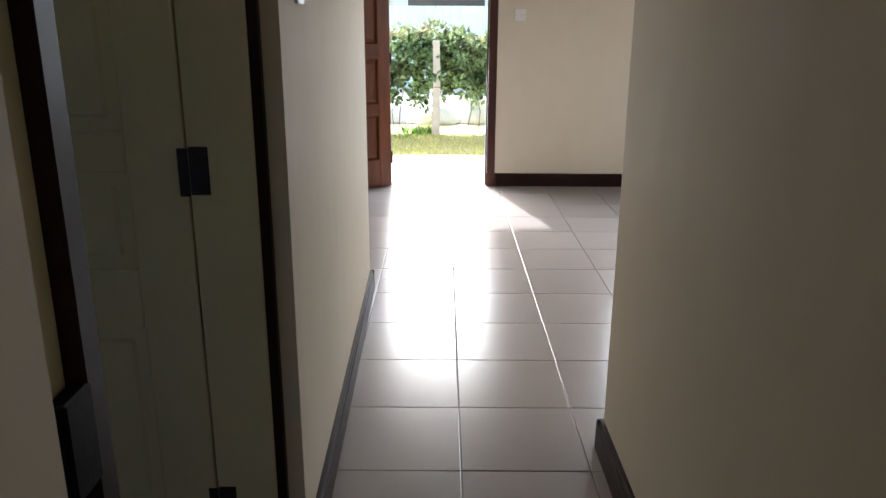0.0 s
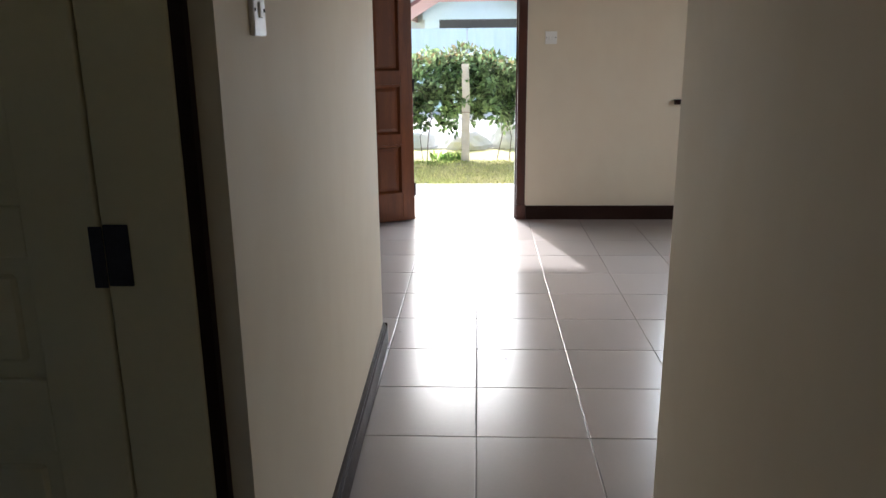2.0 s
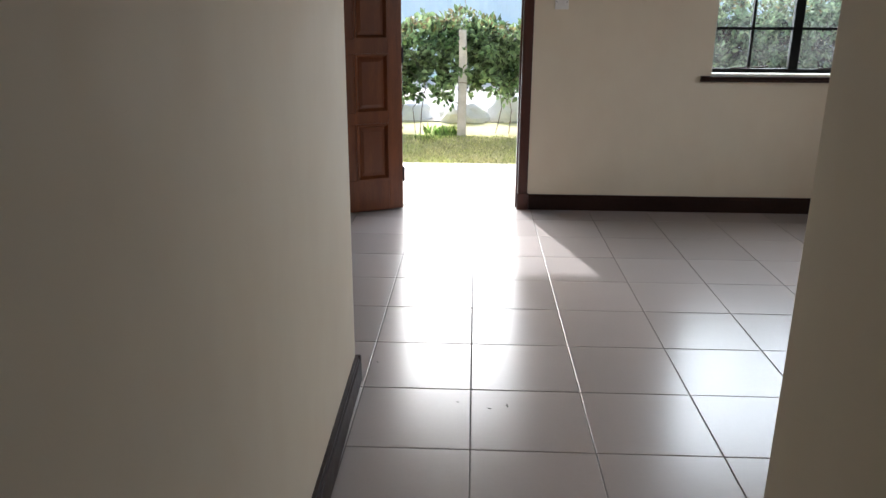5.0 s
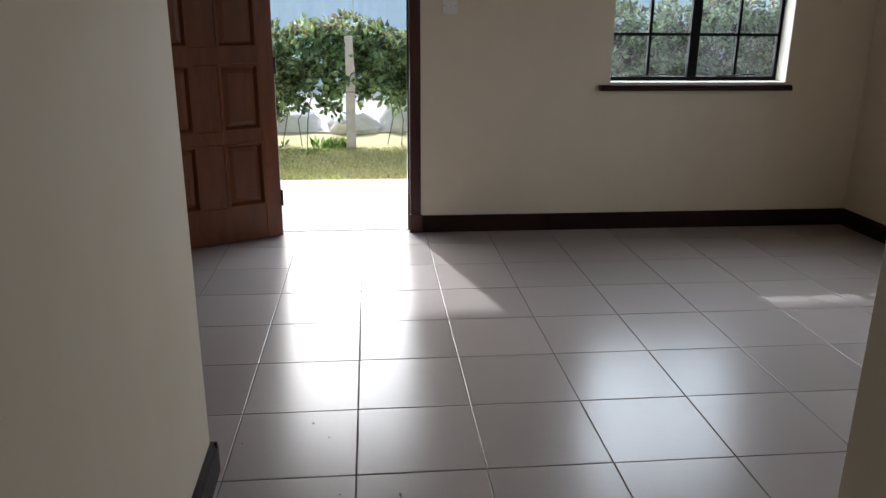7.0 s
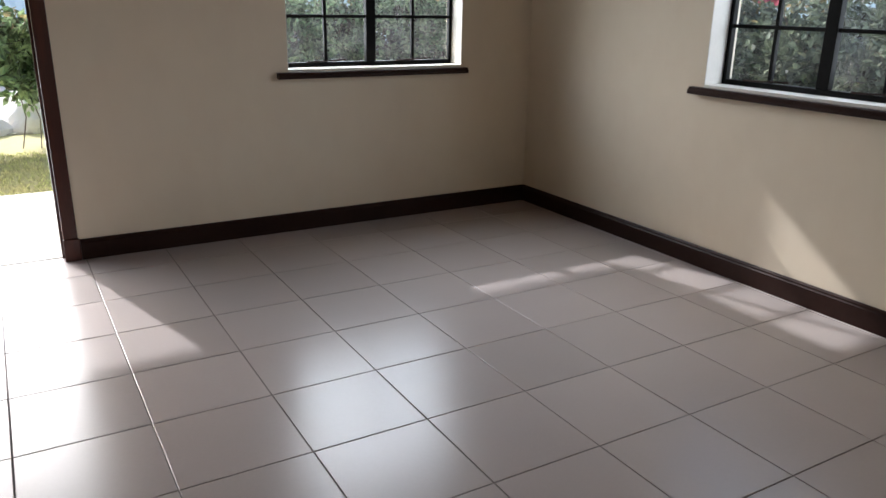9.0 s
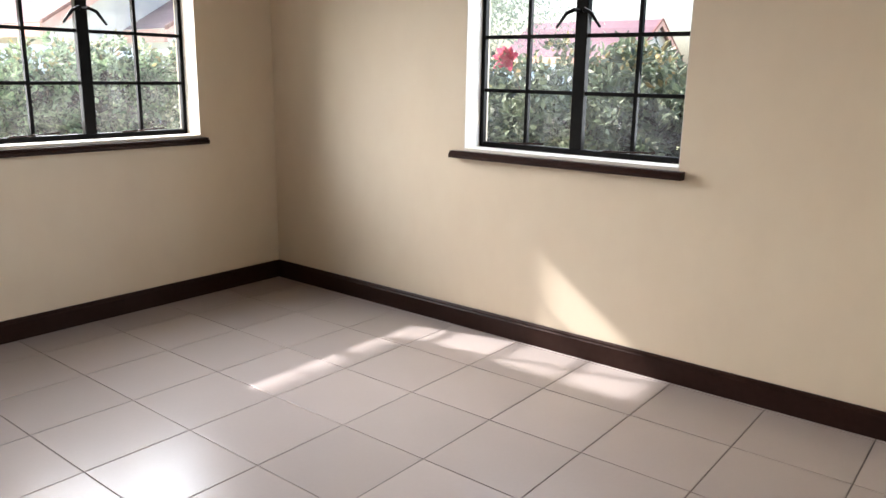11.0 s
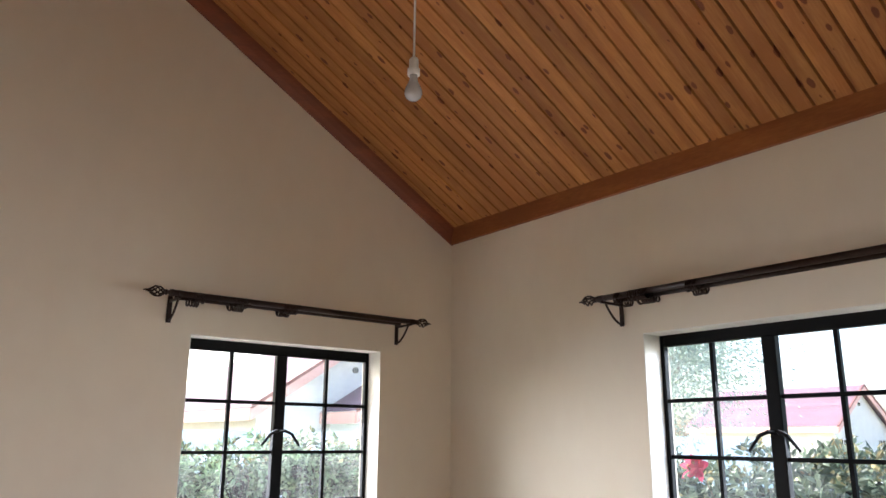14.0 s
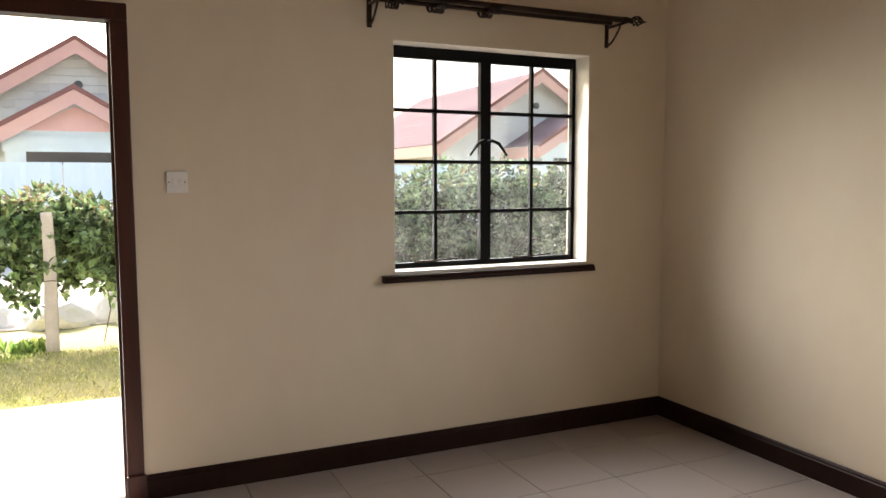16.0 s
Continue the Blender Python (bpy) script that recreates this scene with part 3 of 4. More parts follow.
# ---- curtain rods ----
def curtain_rod(length, brackets, rings, m, label):
    """Local x along the wall from the near finial's tip, y towards the wall, z 0 at the rod."""
    r = new("curtain_rod")
    tagged(r, label, "curtain rod", "double curtain rods")
    r.matrix_world = m
    f = 0.125
    part("rod", tube(bmesh.new(), [(f, 0, 0), (length - f, 0, 0)], 0.0155, 12), IRON, r, "", True)
    part("rear_rod", tube(bmesh.new(), [(f + 0.05, 0.075, -0.006), (length - f - 0.05, 0.075, -0.006)], 0.012, 10), IRON, r, "", True)
    for end, s in ((f, -1), (length - f, 1)):
        fin = part("finial", tube(bmesh.new(), [(end - s * 0.02, 0, 0), (end, 0, 0), (end + s * 0.002, 0, 0), (end + s * 0.014, 0, 0), (end + s * 0.016, 0, 0), (end + s * 0.026, 0, 0)], [0.017, 0.017, 0.011, 0.011, 0.015, 0.012], 10), IRON, r, "twisted iron basket finial")
        for k in range(6):
            pts = []
            for j in range(11):
                u = j / 10
                rad = 0.006 + 0.019 * math.sin(math.pi * u) ** 0.8
                a = k * math.tau / 6 + u * 2.6
                pts.append((end + s * (0.026 + 0.07 * u), rad * math.cos(a), rad * math.sin(a)))
            part("twisted_wire", tube(bmesh.new(), pts, 0.0042, 5), IRON, fin)
        part("tip", tube(bmesh.new(), [(end + s * 0.094, 0, 0), (end + s * 0.10, 0, 0), (end + s * 0.108, 0, 0), (end + s * 0.125, 0, 0)], [0.007, 0.010, 0.006, 0.003], 8), IRON, fin)
    for x in brackets:
        b = part("bracket", rounded((x - 0.012, 0.139, -0.125), (x + 0.012, 0.147, 0.012), 0.002), IRON, r, "iron wall bracket")
        part("bracket_arm", rounded((x - 0.007, -0.012, -0.024), (x + 0.007, 0.139, -0.012), 0.002), IRON, b)
        pts = [(x, 0.139 - 0.115 * u, -0.115 + 0.09 * u ** 1.8) for u in (0, 0.2, 0.4, 0.6, 0.8, 1)]
        part("bracket_brace", tube(bmesh.new(), pts, 0.006, 6), IRON, b)
        part("bracket_cup", tube(bmesh.new(), [(x - 0.01, 0, 0), (x + 0.01, 0, 0)], 0.0165, 10), IRON, b)
    rnd = random.Random(len(rings) + round(length * 100))
    for x, n in rings:
        for k in range(n):
            yy, zz = ((0, 0) if k % 2 else (0.075, -0.006))
            cx, tilt = x + (k - n / 2) * 0.006 + rnd.uniform(-0.003, 0.003), rnd.uniform(-0.35, 0.35)
            R = 0.024
            pts = [(cx + math.sin(tilt) * R * math.sin(a), yy + R * math.cos(a), zz - R + 0.012 + R * math.sin(a)) for a in [j * math.tau / 12 for j in range(13)]]
            part("ring", tube(bmesh.new(), pts, 0.0048, 5), IRON, r, "dark metal curtain ring")
    return r


curtain_rod(1.702, (0.175, 1.55), ((0.27, 9), (0.49, 13), (0.765, 12)), pose(1.512, NY - 0.147, 2.242), "dark bronze double curtain rod with twisted finials above the front window")
curtain_rod(1.696, (0.150, 1.52), ((0.25, 6), (0.37, 18), (0.66, 10)), pose(EX - 0.147, 5.296, 2.242, 0, 0, -90), "dark bronze double curtain rod with twisted finials above the side window")


# ---- switches ----
def switch(name, m, w, h, rockers, label):
    s = new(name)
    s.matrix_world = m
    tagged(s, label, "switch")
    part("plate", rounded((-w / 2, -0.010, -h / 2), (w / 2, 0, h / 2), 0.003, 2), PLASTIC, s)
    for i in range(rockers):
        x = (i - (rockers - 1) / 2) * w * 0.3
        bm = block(bmesh.new(), (x - 0.009, -0.014, -0.014), (x + 0.009, -0.009, 0.014))
        part("rocker", bevel(bm, 0.002), PLASTIC, s)
    for x in (-w * 0.38, w * 0.38):
        part("screw", tube(bmesh.new(), [(x, -0.0115, 0), (x, -0.009, 0)], 0.003, 8), STEEL, s)


switch("light_switch", pose(0.80, NY, 1.39), 0.088, 0.092, 2, "white plastic double light switch on the cream wall")
switch("light_switch", pose(hall_left(2.03), 2.03, 1.405, 0, 0, 90), 0.075, 0.09, 1, "small white plastic light switch on the hall wall")


# ---- bedroom door in the hall ----
def bedroom_door():
    d = empty("door_2", (-0.3, DY1, 0), 0, "cream gloss-painted panelled bedroom door standing open", "door", kind="structure")
    inv = d.matrix_world.inverted()

    def put(name, bm, m, parent=d, label=""):
        bm.transform(inv @ Matrix.Translation((0.047, 0.004, 0)))
        return part(name, bm, m, parent, label)
    for y0, y1, near in ((DY1 - 0.032, DY1, False), (DY0, 0.923, True)):
        put("door_jamb", rounded((-0.39, y0, 0), (-0.249, y1, HDTOP - 0.032), 0.003, 2), CREAM)
        if near:
            put("door_stop", rounded((-0.262, y1, 0), (-0.228, y1 + 0.042, HDTOP - 0.032), 0.003), SKIRT, d, "dark stained stop along the frame")
        else:
            # dark strip laid in to draw the shadow line beside the frame
            put("shadow_strip", block(bmesh.new(), (-0.249, y0 + 0.006, 0), (-0.227, y1, HDTOP)), SKIRT, d, "dark strip standing in for the shadow beside the frame")
    put("door_head", rounded((-0.39, DY0, HDTOP - 0.032), (-0.249, DY1, HDTOP), 0.003, 2), CREAM)
    keep = put("strike_plate", rounded((-0.249, 0.872, 0.84), (-0.226, 0.930, 0.955), 0.003), STEEL, d, "dark steel lock keep")
    put("latch", bevel(prism(bmesh.new(), [(0.835, 0.90), (0.875, 0.93), (0.875, 0.85), (0.845, 0.86)], -0.247, -0.232, 0), 0.002), STEEL, keep)
    # leaf opened square into the bedroom
    t, wd, ht = 0.04, 0.80, 2.04
    y0 = DY1 - 0.034 - 0.0
    leaf = put("door_leaf", rounded((-0.39 - wd, y0 + 0.012, 0.01), (-0.394, y0 + t - 0.012, ht), 0.002), CREAM)
    x1, x0 = -0.394, -0.39 - wd
    st = 0.125
    cols = ((x0, x0 + st), ((x0 + x1) / 2 - 0.05, (x0 + x1) / 2 + 0.05), (x1 - st, x1))
    rails = ((0.01, 0.20), (0.665, 0.80), (1.015, 1.10), (1.70, 1.80), (1.94, ht))
    for i, (a, b) in enumerate(cols):
        put("stile", rounded((a, y0, 0.01), (b, y0 + t, ht), 0.004, 2), CREAM, leaf)
    for a, b in rails:
        for p, q in zip(cols, cols[1:]):
            put("rail", rounded((p[1], y0 + 0.001, a), (q[0], y0 + t - 0.001, b), 0.004, 2), CREAM, leaf)
    for p, q in zip(cols, cols[1:]):
        for r, u in zip(rails, rails[1:]):
            put("panel", bevel(block(bmesh.new(), (p[1] + 0.03, y0 + 0.004, r[1] + 0.03), (q[0] - 0.03, y0 + t - 0.004, u[0] - 0.03)), 0.007), CREAM, leaf)
    for z in (0.205, 1.018, 1.80):
        put("hinge", rounded((-0.410, y0 - 0.004, z - 0.052), (-0.388, y0 - 0.0005, z + 0.05), 0.001), HINGE, d, "dark steel butt hinge")
        put("hinge", rounded((-0.386, y0 - 0.003, z - 0.049), (-0.346, y0 + 0.0015, z + 0.053), 0.001), HINGE, d, "dark steel butt hinge")


bedroom_door()


# ---- hanging bulb ----
def pendant(x, y, z):
    p = empty("pendant_bulb", (x, y, z), 0, "bare clear light bulb hanging on a white cord from the ceiling", "lamp")
    zc = ceil_z(x) - z
    part("ceiling_rose", tube(bmesh.new(), [(0, 0, zc - 0.03), (0, 0, zc - 0.022), (0, 0, zc + 0.02)], [0.02, 0.04, 0.045], 16), PLASTIC, p)
    part("cord", tube(bmesh.new(), [(0, 0, 0.08), (0.002, 0.001, zc * 0.5), (0, 0, zc - 0.02)], 0.0035, 6), PLASTIC, p)
    part("lamp_holder", tube(bmesh.new(), [(0, 0, 0.09), (0, 0, 0.082), (0, 0, 0.055), (0, 0, 0.05), (0, 0, 0.03)], [0.008, 0.014, 0.015, 0.019, 0.019], 14), PLASTIC, p, "white lamp holder", True)
    prof = [(0.034, 0.012), (0.020, 0.012), (0.008, 0.014), (-0.006, 0.021), (-0.020, 0.0265), (-0.033, 0.0275), (-0.044, 0.023), (-0.051, 0.014), (-0.054, 0.004)]
    part("bulb", tube(bmesh.new(), [(0, 0, a) for a, b in prof], [b for a, b in prof], 16), BULB, p, "clear glass bulb", True)


pendant(1.692, 4.46, 2.61)


# ---- outdoors ----
GZ = -0.13                              # lawn level


def ground():
    bm = bmesh.new()
    block(bm, (-300, -300, GZ - 0.6), (300, 300, GZ - 0.03))
    structure("ground", bm, GROUND, "dry grassy soil reaching the horizon", "ground")


ground()
structure("pavement", rounded((-6, NY + TH, GZ - 0.1), (7.2, 8.65, GZ + 0.035), 0.02, 2), TERRACE, "pale sunlit concrete paving before the door", "paving")
# slab added out of view, sized to trim the sun patches indoors
structure("sun_block_slab", rounded((-1.7, NY + TH, 2.46), (2.22, 8.53, 2.58), 0.01), TERRACE, "unseen slab over the door, added to block the sun", "porch roof")
structure("road", block(bmesh.new(), (-60, 11.9, GZ - 0.2), (60, 18.4, GZ - 0.012)), ROAD, "white dusty road behind the hedge", "road")


def scatter(name, pts, dirs, sizes, mat_, label="", category="", parent=None, kind="", slim=0.45):
    """Many small folded leaves in one mesh: a place, a pointing direction and a length each."""
    n = len(pts)
    rs = np.random.RandomState(n % 1000 + 7)
    d = dirs / np.linalg.norm(dirs, axis=1)[:, None]
    side = np.cross(d, rs.normal(size=(n, 3)))
    side /= np.linalg.norm(side, axis=1)[:, None]
    up = np.cross(side, d)
    L = sizes[:, None]
    if slim < 0.3:
        rows = ((0, 0, 0), (0.5, 0.5, 0.05), (1, 0, -0.12), (0.5, -0.5, 0.05))
    else:
        rows = ((0, 0, 0), (0.28, 0.42, 0.06), (0.62, 0.44, 0.07), (1, 0, -0.14), (0.62, -0.44, 0.07), (0.28, -0.42, 0.06))
    k = len(rows)
    v = np.stack([pts + d * L * a + side * L * slim * w + up * L * h for a, w, h in rows], 1).reshape(-1, 3)
    base = np.arange(n) * k
    half = k // 2
    f = [tuple(q) for q in np.stack([base + i for i in range(half + 1)], 1).tolist()] + [tuple(q) for q in np.stack([base] + [base + i for i in range(half, k)], 1).tolist()]
    me = bpy.data.meshes.new(name)
    me.from_pydata(v.tolist(), [], f)
    me.materials.append(mat_)
    ob = new(name, me)
    if parent:
        ob.parent = parent
    return tagged(ob, label, category, kind=kind)


def lawn():
    rs = np.random.RandomState(3)
    n = 42000
    p = np.stack([rs.uniform(-4.5, 7.5, n), 8.64 + rs.uniform(0, 1, n) ** 1.1 * 2.0, np.full(n, GZ - 0.03)], 1)
    edge = 0.05 * np.sin(p[:, 0] * 5.1) + 0.04 * np.sin(p[:, 0] * 13.0)
    p[:, 1] += edge
    d = np.stack([rs.normal(0, 0.8, n), rs.normal(0, 0.8, n), np.ones(n)], 1)
    scatter("grass", p, d, rs.uniform(0.025, 0.055, n), GRASS, "sunlit yellow-green lawn grass", "grass", None, "stuff", 0.16)
    n = 5000
    c = rs.uniform(-4.5, 7.5, 46)
    k = rs.randint(0, 46, n)
    p = np.stack([c[k] + rs.normal(0, 0.09, n), 10.62 + 0.2 * np.sin(c[k] * 37) + rs.normal(0, 0.1, n), np.full(n, GZ - 0.03)], 1)
    d = np.stack([rs.normal(0, 0.6, n), rs.normal(0, 0.6, n), np.ones(n)], 1)
    scatter("weed", p, d, rs.uniform(0.04, 0.10, n) * (1 + 0.7 * np.sin(c[k] * 91)), WEED, "taller weeds along the foot of the hedge", "weeds", None, "stuff", 0.3)


lawn()


def hedge(name, origin, heading, length, depth, low, high, count, label, seed, gaps, leaf=None, size=(0.05, 0.105), face=-1):
    """A leafy hedge along local x: stems, leaf clumps, paler tips on top."""
    rs = np.random.RandomState(seed)
    h = empty(name, origin, heading, label, "hedge")

    def top(x):
        return high(x) + 0.05 * np.sin(x * 4.3 + seed) + 0.04 * np.sin(x * 9.7)

    def bottom(x):
        return low(x) + 0.07 * np.sin(x * 3.1 + 2 * seed) + 0.06 * np.sin(x * 7.3)
    nc = int(length * gaps)
    cx, cy, u = rs.uniform(0, length, nc), rs.uniform(-depth / 2, depth / 2, nc), rs.uniform(0, 1, nc) ** 0.85
    cz = bottom(cx) + (top(cx) - bottom(cx)) * u
    # hollows in the face that looks at the house, where the leaves sit deeper
    hollow = np.sin(cx * 6.3 + 3.1 * np.sin(cz * 4.1 + seed)) + np.sin(cz * 9.5 + 2.3 * np.sin(cx * 3.7)) > 0.55
    cy = np.where(hollow, -face * np.abs(cy), cy)
    stems = bmesh.new()
    for i in range(int(length * 3.2)):
        x = rs.uniform(0, length)
        y = rs.uniform(-depth * 0.25, depth * 0.25)
        pts = [(x, y, GZ - 0.05)]
        for k in range(1, 5):
            pts.append((x + rs.normal(0, 0.06) * k, y + rs.normal(0, 0.04) * k, GZ + (float(top(np.array(x))) - GZ) * k / 4.6))
        tube(stems, pts, [0.006, 0.006, 0.005, 0.004, 0.003], 5) if i < 60 else None
    tagged(part("stems", stems, TWIG, h, "thin grey-brown stems"), kind="stuff")
    # leafy shoots: each clump sends out a drooping shoot with leaves on both sides
    reach = rs.uniform(0.14, 0.34, nc)
    aim = np.stack([rs.normal(0, 0.7, nc), np.where(hollow, -face, np.sign(rs.normal(0.6 * face, 1, nc))) * rs.uniform(0.2, 1.0, nc), rs.normal(0.25, 0.6, nc)], 1)
    aim /= np.linalg.norm(aim, axis=1)[:, None]
    k = rs.randint(0, nc, count)
    u = rs.uniform(0, 1, count)
    w = rs.normal(0, 1, (count, 3))
    side = np.cross(aim[k], w)
    side /= np.linalg.norm(side, axis=1)[:, None]
    p = np.stack([cx[k], cy[k], cz[k]], 1) + aim[k] * (reach[k] * u)[:, None] + side * 0.022 * rs.uniform(0.2, 1.8, count)[:, None]
    p[:, 2] -= 0.35 * reach[k] * u * u
    p += rs.normal(0, 0.018, (count, 3))
    d = aim[k] * 0.7 + side * rs.uniform(0.5, 1.1, count)[:, None] + np.array([0, 0, -0.15])
    tips = (p[:, 2] > top(p[:, 0]) - 0.16 * rs.uniform(0.2, 1.0, count)) & (rs.uniform(0, 1, count) < (0.3 if leaf else 0.45))
    L = rs.uniform(size[0], size[1], count) * rs.uniform(0.75, 1.0, count)
    scatter("leaves", p[~tips], d[~tips], L[~tips], leaf or HEDGE, "", "", h, "stuff", 0.6)
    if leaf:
        # added dark core: shade of the hedge's depth, and closes see-through gaps
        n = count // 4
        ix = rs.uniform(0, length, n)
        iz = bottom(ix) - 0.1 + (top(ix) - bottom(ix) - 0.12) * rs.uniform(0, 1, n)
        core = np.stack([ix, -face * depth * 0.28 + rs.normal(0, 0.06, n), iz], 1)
        scatter("inner_leaves", core, rs.normal(0, 1, (n, 3)), rs.uniform(0.07, 0.13, n), SHADELEAF, "dark leaves added inside the hedge for its shaded depth", "", h, "stuff", 0.6)
    scatter("young_leaves", p[tips], d[tips], L[tips] * 0.8, TIPS, "yellow-green young leaves", "", h, "stuff", 0.55)
    return h


hedge("hedge", (-5.0, 11.0, 0), 0, 6.8, 0.6, lambda x: 0.34 + 0 * x, lambda x: 1.20 + 0 * x, 32000, "leafy green garden hedge with open foot", 5, 170, None, (0.055, 0.12))
hedge("hedge", (1.8, 11.0, 0), 0, 7.2, 0.7, lambda x: 0.06 + 0 * x, lambda x: 1.36 + 0.04 * x, 46000, "dusty green garden hedge seen from the front window", 8, 230, DUSTYGREEN, (0.05, 0.105))
hedge("hedge", (5.2, 1.5, 0), 90, 8.2, 0.9, lambda x: -0.1 + 0 * x, lambda x: 1.42 + 0 * x, 92000, "dusty grey-green hedge close to the side window", 11, 430, DUSTY, (0.042, 0.092), 1)


def fence_post(x):
    p = empty("fence_post", (x, 10.72, GZ), 0, "weathered pale concrete fence post at the hedge", "post", "fence posts along the hedge")
    bm = bmesh.new()
    vs = []
    for z, w in ((-0.1, 0.056), (0.4, 0.054), (0.85, 0.051), (1.24, 0.047)):
        vs.append([bm.verts.new((a * w + 0.006 * math.sin(z * 9), b * w, z)) for a, b in ((-1, -1), (1, -1), (1, 1), (-1, 1))])
    for a, b in zip(vs, vs[1:]):
        for k in range(4):
            bm.faces.new((a[k], a[(k + 1) % 4], b[(k + 1) % 4], b[k]))
    bm.faces.new(vs[-1])
    bevel(bm, 0.006)
    part("shaft", bm, POSTM, p)
    for z in (0.62,):
        part("wire_tie", tube(bmesh.new(), [(-0.06, -0.058, z), (0, -0.064, z + 0.006), (0.06, -0.058, z)], 0.005, 5), TWIG, p)
    return p


post = fence_post(0.09)
for x in (-2.7, 3.0, 5.8):
    copy_thing(post, pose(x, 10.72, GZ))


def rocks():
    rs = random.Random(4)
    x = -3.6
    while x < 4.2:
        w = rs.uniform(0.35, 0.75)
        bm = bmesh.new()
        bmesh.ops.create_icosphere(bm, subdivisions=3, radius=1)
        for v in bm.verts:
            k = 1 + 0.28 * noise.noise(v.co * 1.3 + Vector((x * 3, 0, 0))) + 0.10 * noise.noise(v.co * 4)
            v.co = Vector((v.co.x * w * 0.5 * k, v.co.y * 0.28 * k, max(-0.3, v.co.z) * rs_h(x) * k))
        r = part("rock", bm, ROCK)
        r.matrix_world = pose(x + w / 2, 12.1 + rs.uniform(-0.1, 0.15), GZ + 0.03)
        tagged(r, "whitewashed boulder beside the road", "rock", "white rocks behind the hedge")
        x += w * rs.uniform(0.85, 1.25)


def rs_h(x):
    return 0.36 + 0.16 * math.sin(x * 7.7)


rocks()


def boundary_fence():
    f = empty("boundary_fence", (0, 18.9, GZ), 0, "pale blue sheet metal fence across the road", "fence")
    for i in range(26):
        x = -22 + i * 2.0
        bm = bmesh.new()
        n = 20
        lo, hi = [], []
        for k in range(n + 1):
            px, py = x + 1.98 * k / n, 0.018 * (k % 2)
            lo.append(bm.verts.new((px, py, -0.1)))
            hi.append(bm.verts.new((px, py, 1.86)))
        for k in range(n):
            bm.faces.new((lo[k], lo[k + 1], hi[k + 1], hi[k]))
        part("sheet", bm, BLUE, f)
        part("post", block(bmesh.new(), (x - 0.03, 0.03, -0.1), (x + 0.03, 0.09, 1.82)), POSTM, f)


boundary_fence()


def tiled_slope(bm, eave_a, eave_b, top_a, top_b, rows):
    """A roof plane as overlapping courses, each a thin wedge."""
    ea, eb, ta, tb = (Vector(p) for p in (eave_a, eave_b, top_a, top_b))
    nrm = (eb - ea).cross(ta - ea).normalized()
    if nrm.z < 0:
        nrm = -nrm
    for r in range(rows):
        u0, u1 = r / rows, (r + 1.15) / rows
        a, b = ea.lerp(ta, u0), eb.lerp(tb, u0)
        c, d = eb.lerp(tb, min(1, u1)), ea.lerp(ta, min(1, u1))
        vs = [bm.verts.new(p) for p in (a + nrm * 0.007, b + nrm * 0.007, c + nrm * 0.003, d + nrm * 0.003, a, b)]
        bm.faces.new(vs[:4])
        bm.faces.new((vs[4], vs[5], vs[1], vs[0]))


def gable_front(h, cx, y, half, eave, pitch, wall_m, fascia_m, depth, pink=False, oculus=False, rows=14, blocks=False):
    """A gabled volume that faces -y: wall, two tiled slopes, fascia boards and roof edge."""
    apex = eave + half * pitch
    bm = bmesh.new()
    prism(bm, [(cx - half + 0.35, GZ), (cx + half - 0.35, GZ), (cx + half - 0.35, eave + 0.1), (cx, apex - 0.12), (cx - half + 0.35, eave + 0.1)], y, y + depth, 1)
    part("wall", bm, wall_m, h)
    for s in (-1, 1):
        bm = bmesh.new()
        tiled_slope(bm, (cx + s * half, y - 0.42, eave), (cx + s * half, y + depth, eave), (cx, y - 0.42, apex), (cx, y + depth, apex), rows)
        part("roof", bm, ROOF, h)
        w = 0.36
        bm = bmesh.new()
        prism(bm, [(cx + s * half, eave - w), (cx, apex - w), (cx, apex - 0.02), (cx + s * half, eave - 0.02)], y - 0.43, y - 0.37, 1)
        part("fascia", bm, fascia_m, h)
        bm = bmesh.new()
        prism(bm, [(cx + s * half, eave - 0.04), (cx, apex - 0.04), (cx, apex + 0.07), (cx + s * half, eave + 0.07)], y - 0.47, y - 0.36, 1)
        part("roof_edge", bm, ROOFEDGE, h)
        part("eave_board", block(bmesh.new(), (cx + s * half - 0.03, y - 0.37, eave - w), (cx + s * half + 0.03, y + depth, eave - 0.02)), fascia_m, h)
    if pink:
        bm = bmesh.new()
        prism(bm, [(cx - half * 0.62, eave + 0.12), (cx + half * 0.62, eave + 0.12), (cx, eave + 0.12 + half * 0.62 * pitch * 0.85)], y - 0.03, y + 0.02, 1)
        part("pediment", bm, PINK, h, "pink painted gable triangle")
    if blocks:
        bm, rs, n = bmesh.new(), random.Random(31), 0
        z = 1.9
        while z < apex - 0.35:
            reach = min(half - 0.4, (apex - 0.3 - z) / pitch)
            x = -reach - rs.uniform(0, 0.15)
            while x < reach:
                w, e = rs.uniform(0.32, 0.52), rs.uniform(0.0, 0.02)
                if x + w < reach + 0.1 and x > -reach - 0.1:
                    block(bm, (cx + x + 0.005, y - 0.03 - e, z), (cx + x + w - 0.005, y + 0.01, z + 0.19))
                x += w
            z += 0.2
        tagged(part("stonework", bm, STONE, h, "grey hand-dressed stone blocks"), kind="stuff")
    if oculus:
        # solid dark disc: the hole's shade is in its colour
        part("vent", tube(bmesh.new(), [(cx + 0.02, y - 0.07, apex - 1.05), (cx + 0.02, y + 0.05, apex - 1.05)], 0.10, 14), GLASS_AND_SHADE, h, "round dark disc standing in for the shaded vent hole")


